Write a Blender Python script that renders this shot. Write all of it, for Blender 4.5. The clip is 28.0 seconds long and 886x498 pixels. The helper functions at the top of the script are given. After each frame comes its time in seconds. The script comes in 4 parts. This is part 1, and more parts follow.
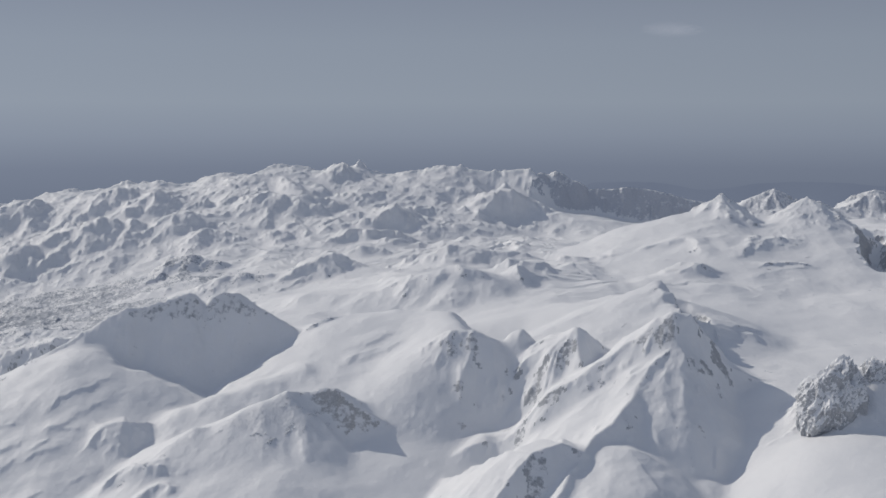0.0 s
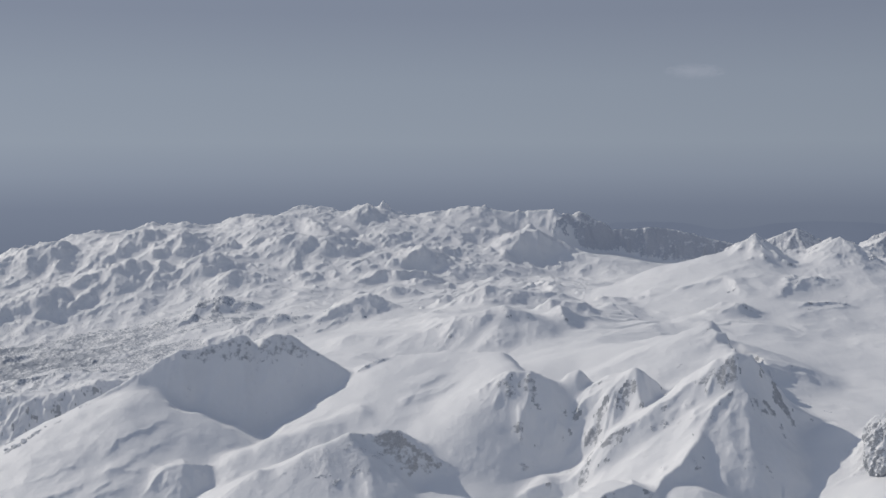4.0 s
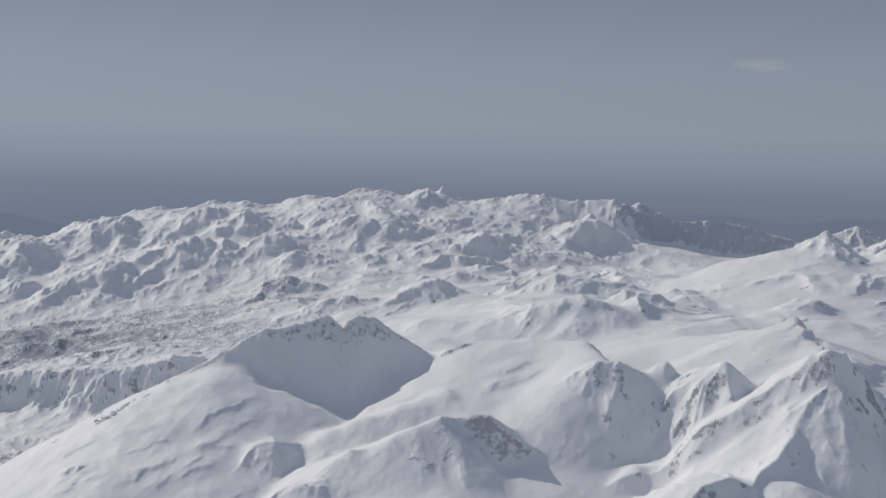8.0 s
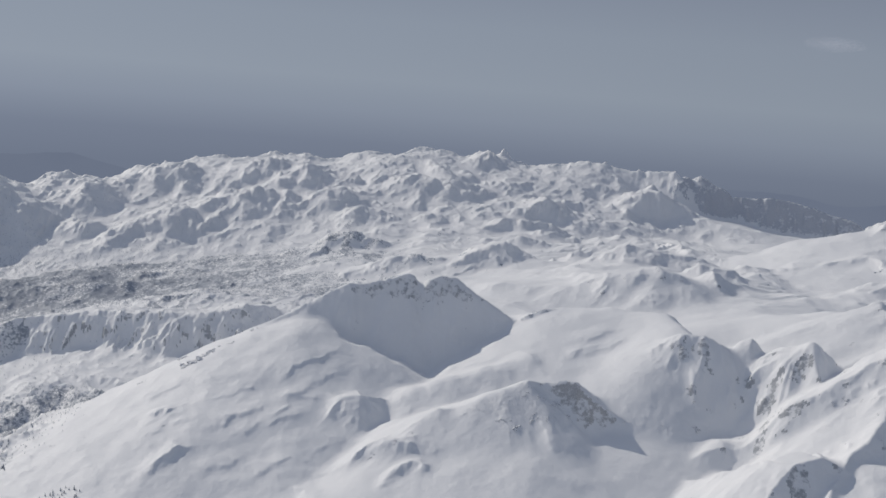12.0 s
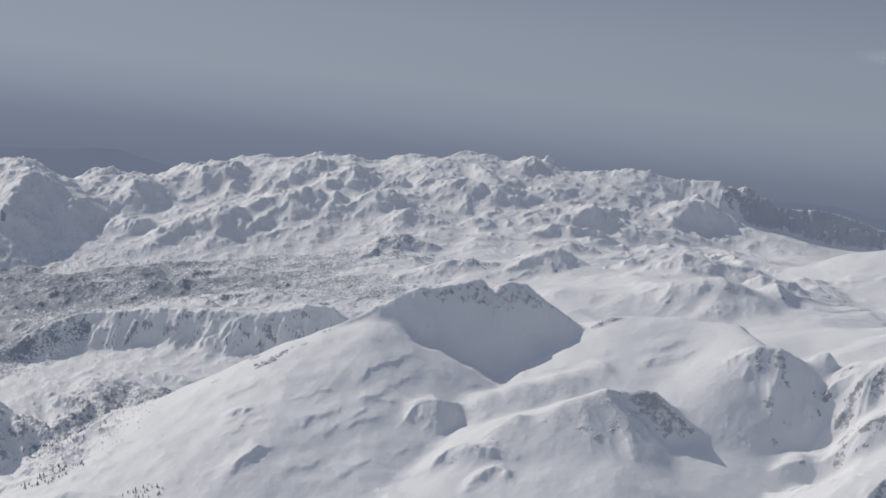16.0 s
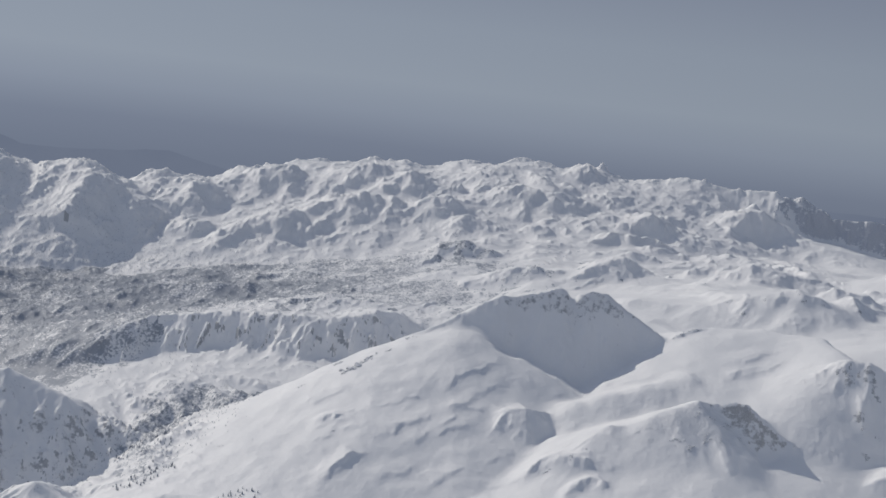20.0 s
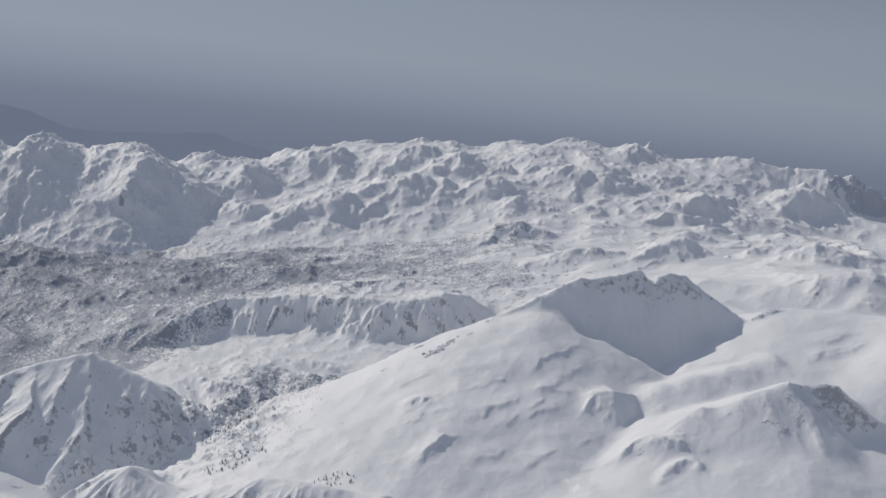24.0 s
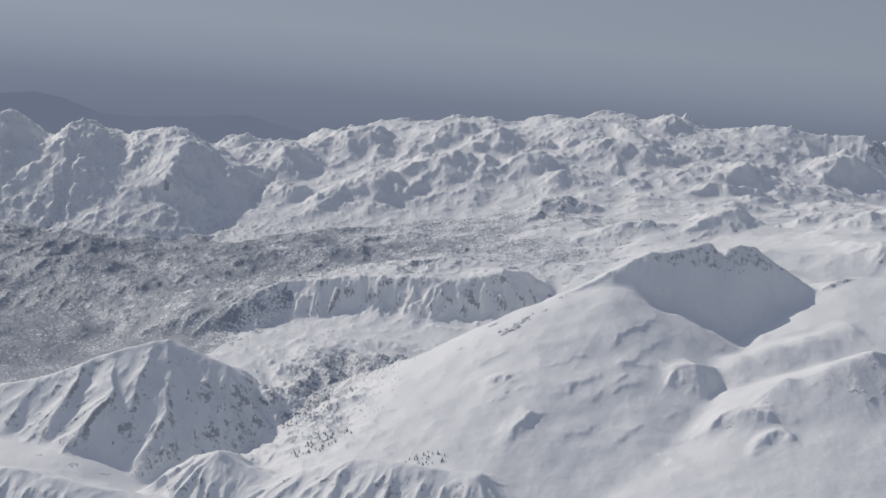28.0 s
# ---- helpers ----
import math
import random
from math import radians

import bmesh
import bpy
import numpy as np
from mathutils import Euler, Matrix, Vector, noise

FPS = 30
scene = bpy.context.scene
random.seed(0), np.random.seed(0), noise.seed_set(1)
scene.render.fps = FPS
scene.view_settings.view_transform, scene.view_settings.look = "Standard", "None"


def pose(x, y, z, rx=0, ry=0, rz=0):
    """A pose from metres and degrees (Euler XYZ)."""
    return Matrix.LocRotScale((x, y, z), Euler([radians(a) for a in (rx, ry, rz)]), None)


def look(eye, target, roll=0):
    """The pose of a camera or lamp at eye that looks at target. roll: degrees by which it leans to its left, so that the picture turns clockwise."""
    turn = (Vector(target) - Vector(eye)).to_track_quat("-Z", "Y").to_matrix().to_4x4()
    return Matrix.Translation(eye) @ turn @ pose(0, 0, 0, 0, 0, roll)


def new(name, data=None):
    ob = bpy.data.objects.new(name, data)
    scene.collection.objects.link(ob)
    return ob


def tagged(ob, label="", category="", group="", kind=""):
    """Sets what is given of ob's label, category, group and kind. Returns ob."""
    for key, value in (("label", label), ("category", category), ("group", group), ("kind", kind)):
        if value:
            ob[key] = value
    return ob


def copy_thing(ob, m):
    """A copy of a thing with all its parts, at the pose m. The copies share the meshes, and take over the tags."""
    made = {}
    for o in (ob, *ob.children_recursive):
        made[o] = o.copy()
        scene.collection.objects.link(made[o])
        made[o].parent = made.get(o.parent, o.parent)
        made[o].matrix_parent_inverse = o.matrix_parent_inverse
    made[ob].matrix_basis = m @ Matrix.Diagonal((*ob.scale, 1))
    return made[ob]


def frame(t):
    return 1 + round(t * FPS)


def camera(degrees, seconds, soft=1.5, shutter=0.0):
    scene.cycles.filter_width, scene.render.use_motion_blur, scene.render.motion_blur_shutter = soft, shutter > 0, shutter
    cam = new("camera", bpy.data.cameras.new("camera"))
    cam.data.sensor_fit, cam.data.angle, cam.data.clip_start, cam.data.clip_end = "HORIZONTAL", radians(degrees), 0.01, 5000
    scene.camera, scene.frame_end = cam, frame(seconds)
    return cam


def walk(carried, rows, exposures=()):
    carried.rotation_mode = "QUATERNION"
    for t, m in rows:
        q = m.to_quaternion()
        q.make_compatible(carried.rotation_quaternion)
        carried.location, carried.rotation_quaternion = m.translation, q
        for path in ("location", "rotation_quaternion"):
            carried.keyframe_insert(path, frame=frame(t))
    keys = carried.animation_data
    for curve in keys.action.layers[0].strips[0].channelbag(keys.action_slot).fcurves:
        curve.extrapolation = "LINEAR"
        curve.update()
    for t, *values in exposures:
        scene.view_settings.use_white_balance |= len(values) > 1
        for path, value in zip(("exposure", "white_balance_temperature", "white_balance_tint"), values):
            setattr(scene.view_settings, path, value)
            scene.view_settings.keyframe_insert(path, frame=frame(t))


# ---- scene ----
cam = camera(40.14, 28.0, soft=1.6)
walk(cam, [
    (0.0, pose(0.0, 0.0, 700.0, 84.290, 0.000, 0.003)), (0.5, pose(-12.2, -1.6, 700.8, 84.263, -0.044, -0.044)),
    (1.0, pose(-24.4, -3.2, 701.5, 84.292, -0.052, -0.066)), (1.5, pose(-36.7, -4.8, 702.2, 84.413, -0.035, -0.116)),
    (2.0, pose(-49.1, -6.4, 702.8, 84.645, -0.012, -0.147)), (2.5, pose(-61.5, -8.0, 703.3, 84.936, 0.042, -0.190)),
    (3.0, pose(-73.9, -9.6, 703.8, 85.333, 0.112, -0.212)), (3.5, pose(-86.4, -11.2, 704.3, 85.742, 0.162, -0.234)),
    (5.5, pose(-136.8, -17.4, 705.6, 86.879, -0.057, 0.009)), (6.0, pose(-149.6, -19.0, 705.8, 86.798, -0.257, 0.208)),
    (6.5, pose(-162.3, -20.5, 706.0, 86.570, -0.492, 0.419)), (7.0, pose(-175.2, -22.1, 706.1, 86.226, -0.813, 0.698)),
    (7.5, pose(-188.0, -23.6, 706.2, 85.841, -1.137, 0.958)), (8.0, pose(-200.9, -25.2, 706.2, 85.446, -1.552, 1.250)),
    (8.5, pose(-213.9, -26.7, 706.2, 85.094, -1.919, 1.494)), (9.0, pose(-226.9, -28.3, 706.2, 84.761, -2.368, 1.766)),
    (9.5, pose(-240.0, -29.8, 706.2, 84.468, -2.749, 1.995)), (10.0, pose(-253.1, -31.4, 706.1, 84.208, -3.188, 2.223)),
    (10.5, pose(-266.2, -32.9, 706.0, 84.024, -3.587, 2.380)), (11.0, pose(-279.4, -34.5, 705.8, 83.836, -3.941, 2.537)),
    (11.5, pose(-292.7, -36.0, 705.7, 83.667, -4.277, 2.658)), (12.0, pose(-305.9, -37.6, 705.5, 83.485, -4.572, 2.807)),
    (12.5, pose(-319.3, -39.1, 705.2, 83.334, -4.809, 2.922)), (14.5, pose(-373.0, -45.5, 704.1, 83.189, -5.439, 3.265)),
    (15.0, pose(-386.6, -47.1, 703.8, 83.313, -5.557, 3.331)), (15.5, pose(-400.2, -48.7, 703.5, 83.421, -5.655, 3.389)),
    (16.0, pose(-413.8, -50.3, 703.1, 83.507, -5.788, 3.499)), (16.5, pose(-427.5, -51.9, 702.7, 83.546, -5.908, 3.598)),
    (17.0, pose(-441.2, -53.6, 702.4, 83.564, -6.050, 3.737)), (17.5, pose(-455.0, -55.2, 702.0, 83.560, -6.193, 3.863)),
    (18.0, pose(-468.8, -56.9, 701.6, 83.554, -6.307, 4.014)), (18.5, pose(-482.7, -58.5, 701.2, 83.548, -6.409, 4.151)),
    (19.0, pose(-496.6, -60.2, 700.8, 83.543, -6.440, 4.302)), (19.5, pose(-510.5, -61.9, 700.3, 83.545, -6.498, 4.444)),
    (20.0, pose(-524.5, -63.6, 699.9, 83.558, -6.543, 4.598)), (20.5, pose(-538.5, -65.4, 699.5, 83.559, -6.572, 4.718)),
    (21.0, pose(-552.6, -67.1, 699.1, 83.508, -6.571, 4.873)), (21.5, pose(-566.7, -68.9, 698.7, 83.393, -6.555, 4.992)),
    (23.5, pose(-623.5, -76.1, 697.1, 82.631, -6.161, 5.231)), (24.0, pose(-637.8, -77.9, 696.7, 82.470, -6.009, 5.260)),
    (24.5, pose(-652.2, -79.8, 696.4, 82.336, -5.884, 5.275)), (25.0, pose(-666.6, -81.7, 696.0, 82.184, -5.778, 5.309)),
    (25.5, pose(-681.0, -83.6, 695.7, 82.026, -5.642, 5.330)), (26.0, pose(-695.5, -85.5, 695.3, 81.853, -5.470, 5.368)),
    (26.5, pose(-710.0, -87.5, 695.0, 81.701, -5.278, 5.376)), (27.0, pose(-724.5, -89.4, 694.8, 81.534, -5.044, 5.399)),
    (27.5, pose(-739.1, -91.4, 694.5, 81.399, -4.797, 5.364)), (28.0, pose(-753.7, -93.5, 694.2, 81.257, -4.502, 5.341)),
])

# ---- light: winter sun behind the western peaks, clear sky ----
SUN_FROM = (-0.82, 0.572)      # where the sun stands, seen in plan
SUN_HEIGHT = 33.0             # degrees
SUN_POWER = 2.1
SKY_POWER = 0.12
EXPOSURE = 0.0

world = bpy.data.worlds.new("sky")
scene.world = world
world.use_nodes = True
wt = world.node_tree
sky = wt.nodes.new("ShaderNodeTexSky")
sky.sky_type, sky.sun_disc = "NISHITA", False
sky.sun_elevation = radians(SUN_HEIGHT)
sky.sun_rotation = math.atan2(SUN_FROM[0], SUN_FROM[1])
sky.altitude, sky.dust_density = 2500, 1.0
dim = wt.nodes.new("ShaderNodeVectorMath")
dim.operation = "SCALE"
dim.inputs["Scale"].default_value = SKY_POWER
veil = wt.nodes.new("ShaderNodeHueSaturation")
veil.inputs["Saturation"].default_value = 0.62
wt.links.new(sky.outputs[0], veil.inputs["Color"])
wt.links.new(veil.outputs[0], dim.inputs[0])
# haze that lies round the whole horizon: dense and dark at the foot, pale above, thinning out upwards
height = wt.nodes.new("ShaderNodeSeparateXYZ")
wt.links.new(wt.nodes.new("ShaderNodeTexCoord").outputs["Generated"], height.inputs[0])
lift = wt.nodes.new("ShaderNodeMapRange")
for slot, value in ((1, -0.08), (2, 0.16), (3, 0.0), (4, 1.0)):
    lift.inputs[slot].default_value = value
wt.links.new(height.outputs["Z"], lift.inputs[0])
haze = wt.nodes.new("ShaderNodeValToRGB")
haze.color_ramp.elements[0].position, haze.color_ramp.elements[0].color = 0.09, (0.150, 0.178, 0.240, 1)
haze.color_ramp.elements[1].position, haze.color_ramp.elements[1].color = 0.85, (0.205, 0.238, 0.310, 1)
for step, tone in ((0.20, (0.172, 0.202, 0.268, 1)), (0.31, (0.228, 0.264, 0.332, 1)), (0.42, (0.262, 0.302, 0.365, 1)), (0.62, (0.248, 0.288, 0.354, 1))):
    haze.color_ramp.elements.new(step).color = tone
wt.links.new(lift.outputs[0], haze.inputs[0])
thin = wt.nodes.new("ShaderNodeMapRange")
for slot, value in ((1, 0.25), (2, 0.95), (3, 1.0), (4, 0.0)):
    thin.inputs[slot].default_value = value
wt.links.new(height.outputs["Z"], thin.inputs[0])
sunward = wt.nodes.new("ShaderNodeMapRange")
for slot, value in ((1, -0.75), (2, 0.45), (3, 1.13), (4, 0.95)):
    sunward.inputs[slot].default_value = value
wt.links.new(height.outputs["X"], sunward.inputs[0])
lit_haze = wt.nodes.new("ShaderNodeVectorMath")
lit_haze.operation = "SCALE"
wt.links.new(haze.outputs[0], lit_haze.inputs[0])
wt.links.new(sunward.outputs[0], lit_haze.inputs["Scale"])
both = wt.nodes.new("ShaderNodeMix")
both.data_type = "RGBA"
wt.links.new(thin.outputs[0], both.inputs[0])
wt.links.new(dim.outputs[0], both.inputs[6])
wt.links.new(lit_haze.outputs[0], both.inputs[7])
wt.links.new(both.outputs[2], wt.nodes["Background"].inputs[0])
wt.nodes["Background"].inputs[1].default_value = 1.0

sun = new("sun", bpy.data.lights.new("sun", "SUN"))
sun.data.energy, sun.data.angle, sun.data.color = SUN_POWER, radians(0.5), (1.0, 0.932, 0.84)
horizontal = math.cos(radians(SUN_HEIGHT)) / math.hypot(*SUN_FROM)
sun.matrix_world = look((SUN_FROM[0] * horizontal * 900, SUN_FROM[1] * horizontal * 900, 900 * math.sin(radians(SUN_HEIGHT)) + 900), (0, 0, 900))
scene.view_settings.exposure = EXPOSURE


# ---- materials ----
def material(name):
    m = bpy.data.materials.new(name)
    m.use_nodes = True
    m.node_tree.nodes.clear()
    return m, m.node_tree.nodes, m.node_tree.links


def node(nodes, kind, **values):
    n = nodes.new(kind)
    for key, value in values.items():
        if key in n.inputs:
            n.inputs[key].default_value = value
    return n


def noise_tex(nodes, links, coords, scale, detail=5.0, rough=0.55, warp=0.0):
    n = node(nodes, "ShaderNodeTexNoise", Scale=scale, Detail=detail, Roughness=rough, Distortion=warp)
    links.new(coords, n.inputs["Vector"])
    return n.outputs["Fac"]


def ramp(nodes, links, fac, low, high, a=(0, 0, 0, 1), b=(1, 1, 1, 1)):
    n = nodes.new("ShaderNodeValToRGB")
    n.color_ramp.elements[0].position, n.color_ramp.elements[1].position = low, high
    n.color_ramp.elements[0].color, n.color_ramp.elements[1].color = a, b
    links.new(fac, n.inputs[0])
    return n.outputs[0]


def calc(nodes, links, how, a, b):
    n = nodes.new("ShaderNodeMath")
    n.operation = how
    for slot, v in ((0, a), (1, b)):
        if isinstance(v, (int, float)):
            n.inputs[slot].default_value = v
        else:
            links.new(v, n.inputs[slot])
    return n.outputs[0]


def mix(nodes, links, fac, a, b):
    n = nodes.new("ShaderNodeMix")
    n.data_type = "RGBA"
    links.new(fac, n.inputs[0])
    for slot, v in ((6, a), (7, b)):
        if isinstance(v, tuple):
            n.inputs[slot].default_value = v
        else:
            links.new(v, n.inputs[slot])
    return n.outputs[2]


def snow_material(name, steep, bare, scrub=0.0, bump=1.0, dark=(0.34, 0.355, 0.38, 1), pale=(0.59, 0.60, 0.62, 1)):
    """Snow, with rock showing where the slope is steeper than steep (0 to 1, the normal's height). bare: how much rock.
    scrub: how much dwarf pine and boulders break the cover."""
    m, nodes, links = material(name)
    place = nodes.new("ShaderNodeTexCoord").outputs["Object"]
    wide = noise_tex(nodes, links, place, 0.012, 6.0)
    grain = noise_tex(nodes, links, place, 0.11, 7.0, 0.62)
    fine = noise_tex(nodes, links, place, 0.55, 4.0, 0.6)
    snow = ramp(nodes, links, wide, 0.3, 0.75, (0.85, 0.855, 0.865, 1), (0.92, 0.92, 0.92, 1))
    stone = ramp(nodes, links, fine, 0.3, 0.75, dark, pale)
    normal = nodes.new("ShaderNodeNewGeometry").outputs["Normal"]
    split = nodes.new("ShaderNodeSeparateXYZ")
    links.new(normal, split.inputs[0])
    slope = calc(nodes, links, "SUBTRACT", steep, split.outputs["Z"])
    shown = calc(nodes, links, "ADD", calc(nodes, links, "MULTIPLY", slope, 2.2), calc(nodes, links, "MULTIPLY", calc(nodes, links, "SUBTRACT", grain, 0.60 - bare), 2.0))
    mask = ramp(nodes, links, shown, 0.05, 0.34)
    colour = mix(nodes, links, mask, snow, stone)
    if scrub:
        tuft = noise_tex(nodes, links, place, 0.16, 6.0, 0.7)
        cover = ramp(nodes, links, calc(nodes, links, "ADD", tuft, calc(nodes, links, "MULTIPLY", wide, 0.5)), 0.80 - scrub, 0.90 - scrub)
        colour = mix(nodes, links, cover, colour, (0.37, 0.40, 0.45, 1))
    shader = node(nodes, "ShaderNodeBsdfPrincipled", Roughness=0.62)
    links.new(colour, shader.inputs["Base Color"])
    shader.inputs["Specular IOR Level"].default_value = 0.25
    height = calc(nodes, links, "ADD", calc(nodes, links, "MULTIPLY", grain, 2.2 * bump), calc(nodes, links, "MULTIPLY", fine, 0.5 * bump))
    relief = node(nodes, "ShaderNodeBump", Strength=0.5, Distance=1.0)
    links.new(height, relief.inputs["Height"])
    links.new(relief.outputs[0], shader.inputs["Normal"])
    links.new(shader.outputs[0], nodes.new("ShaderNodeOutputMaterial").inputs[0])
    return m


SNOW = snow_material("wind_packed_snow", 0.48, 0.0, bump=0.8)
FAR_SNOW = snow_material("distant_snow", 0.30, 0.0, bump=1.5)
FACE = snow_material("broken_limestone_face", 0.66, 0.01, bump=2.0)
CRAG = snow_material("crag_rock", 0.72, 0.03, bump=2.5, dark=(0.42, 0.42, 0.425, 1), pale=(0.68, 0.675, 0.67, 1))
# distant cliff rock, with the blue of shade put into its stone colour
SHADE_CLIFF = snow_material("cliff_rock_shade_tone", 0.74, 0.16, bump=2.0, dark=(0.50, 0.52, 0.57, 1), pale=(0.68, 0.70, 0.74, 1))
ROCK = snow_material("snow_plastered_limestone", 0.74, 0.04, bump=2.0)
BARE_ROCK = snow_material("snow_dusted_limestone", 0.34, 0.03, bump=2.5)
THIN_SCRUB = snow_material("snow_with_scattered_scrub", 0.5, 0.0, scrub=0.09, bump=1.2)
SCRUB = snow_material("snow_with_dwarf_pine", 0.5, 0.0, scrub=0.18, bump=0.8)


# ---- relief: a lattice noise, the lie of the land and the ridges ----
TABLES = {}


def lattice(x, y, seed):
    """Gradient noise, about -1 to 1, on a lattice of unit cells."""
    if seed not in TABLES:
        turn = np.random.default_rng(seed).uniform(0, 2 * math.pi, 65536)
        TABLES[seed] = (np.cos(turn).astype(np.float32), np.sin(turn).astype(np.float32))
    gx_table, gy_table = TABLES[seed]
    x, y = np.asarray(x, np.float32), np.asarray(y, np.float32)
    fx, fy = np.floor(x), np.floor(y)
    i, j = fx.astype(np.int32) & 255, (fy.astype(np.int32) & 255) << 8
    i1, j1 = (i + 1) & 255, (j + 256) & 65535
    fx, fy = x - fx, y - fy
    u, v = fx * fx * fx * (fx * (fx * 6 - 15) + 10), fy * fy * fy * (fy * (fy * 6 - 15) + 10)

    def corner(k, dx, dy):
        return gx_table[k] * dx + gy_table[k] * dy
    a, b, c, d = corner(i | j, fx, fy), corner(i1 | j, fx - 1, fy), corner(i | j1, fx, fy - 1), corner(i1 | j1, fx - 1, fy - 1)
    return (a + (b - a) * u + (c - a) * v + (a - b - c + d) * u * v) * np.float32(1.5)


def fbm(x, y, size, octaves, seed, gain=0.5):
    total, amp, f = 0.0, 1.0, 1.0 / size
    for k in range(octaves):
        total = total + amp * lattice(x * f, y * f, seed + k)
        amp, f = amp * gain, f * 2.03
    return total


def ridged(x, y, size, octaves, seed, gain=0.5):
    total, amp, f = 0.0, 1.0, 1.0 / size
    for k in range(octaves):
        total = total + amp * (1 - 2 * np.abs(lattice(x * f, y * f, seed + k)))
        amp, f = amp * gain, f * 2.1
    return total


def smooth(lo, hi, v):
    t = np.clip((v - lo) / (hi - lo), 0, 1)
    return t * t * (3 - 2 * t)


def ledges(x, y, size, step, seed):
    """Layered ground: long easy treads that end in short drops, 0 to 1 within a step."""
    t = fbm(x + 0.12 * size * fbm(x, y, size / 3, 3, seed + 5), y, size, 4, seed, 0.45) * step
    t = t - np.floor(t)
    return np.minimum(t / 0.86, (1 - t) / 0.14)


# heights of the land between the mountains: valley floors, slopes and plateaux
FRONT = [(-600, 1450, 40), (0, 1500, 90), (300, 1450, 185), (345, 1612, 235), (400, 1560, 245), (521, 1529, 301), (470, 1560, 285), (650, 1450, 290), (403, 1632, 270), (470, 1725, 320), (491, 1600, 286),
         (90, 1800, 120), (60, 1700, 100), (-230, 1690, 180), (700, 1750, 325), (-420, 1600, 120), (-640, 1740, 95)]
SLOPES = [
    (-562, 1977, 247), (-800, 2008, 205), (-700, 2030, 262), (-635, 2052, 293), (-600, 2000, 262), (-680, 1960, 215),
    (-741, 1935, 176), (-786, 1875, 138), (-935, 1946, 98), (-400, 2015, 244), (-330, 2040, 246), (-190, 2050, 318),
    (-653, 1891, 178), (-767, 1777, 122), (-812, 2002, 198), (-620, 1909, 200), (-523, 1919, 220),
]
SLOPES += [
    (-480, 1880, 186), (-575, 1871, 176), (-488, 1964, 262), (-412, 1839, 178), (-354, 1860, 222), (-340, 1965, 240),
    (-248, 2110, 336), (-222, 2130, 350), (-250, 1760, 212), (-26, 1755, 190), (157, 1838, 200), (-420, 2250, 300),
    (-700, 2250, 170), (380, 2200, 368), (320, 2040, 386), (250, 1990, 374), (490, 2000, 338), (650, 2050, 335),
]
PLATEAU = [(-20, 2290, 338), (-150, 2300, 322), (-77, 2395, 362), (102, 2389, 376), (190, 2490, 386), (514, 2658, 382), (749, 2637, 386), (-450, 2500, 290), (-914, 2700, 205),
           (-600, 2850, 270), (-300, 3000, 322), (300, 3000, 385), (1000, 2600, 400), (1000, 3300, 400), (-128, 3419, 355), (472, 3600, 370)]
VALLEY = [(-1324, 2387, 33), (-1205, 2400, 68), (-1050, 2120, 40), (-1723, 2300, 0), (-1000, 2300, 8), (-900, 2240, 35), (-1455, 1830, 28), (-1236, 1890, 25),
          (-1050, 1780, 20), (-1300, 1740, -10), (-1750, 1700, -10), (-1000, 1500, 20), (-1500, 1450, -10)]
WOODS = [(-1852, 2656, 70), (-1743, 2829, 120), (-1500, 2750, 130), (-1686, 3270, 148), (-2133, 3310, 160), (-1779, 3456, 180), (-1157, 3199, 212),
         (-1491, 3610, 255), (-939, 3563, 290), (-819, 3647, 345), (-359, 3675, 390), (-2100, 2600, 40)]
BEHIND = [(0, 4450, 400), (-1500, 4500, 260), (1200, 4500, 380), (-2400, 4300, 200), (1500, 3000, 420), (1500, 1800, 330), (-2700, 3500, 180), (-2300, 1800, 0)]
LAND = np.array(FRONT + SLOPES + PLATEAU + VALLEY + WOODS + BEHIND, float)


def kernel(d2):
    return np.where(d2 > 0, d2 * np.log(np.maximum(d2, 1e-12)), 0.0)


def spline_weights(p, soft):
    q = p[:, :2] / 1000
    n = len(q)
    k = kernel(((q[:, None] - q[None]) ** 2).sum(2)) + soft * np.eye(n)
    a = np.zeros((n + 3, n + 3))
    a[:n, :n], a[:n, n], a[:n, n + 1:], a[n, :n], a[n + 1:, :n] = k, 1, q, 1, q.T
    return np.linalg.solve(a, np.concatenate([p[:, 2], np.zeros(3)]))


LAND_W = spline_weights(LAND, 0.0003)


def land(x, y):
    n = len(LAND)
    h = LAND_W[n] + LAND_W[n + 1] * x / 1000 + LAND_W[n + 2] * y / 1000
    for (px, py, _), w in zip(LAND, LAND_W):
        h = h + w * kernel(((x - px) ** 2 + (y - py) ** 2) / 1e6)
    return h


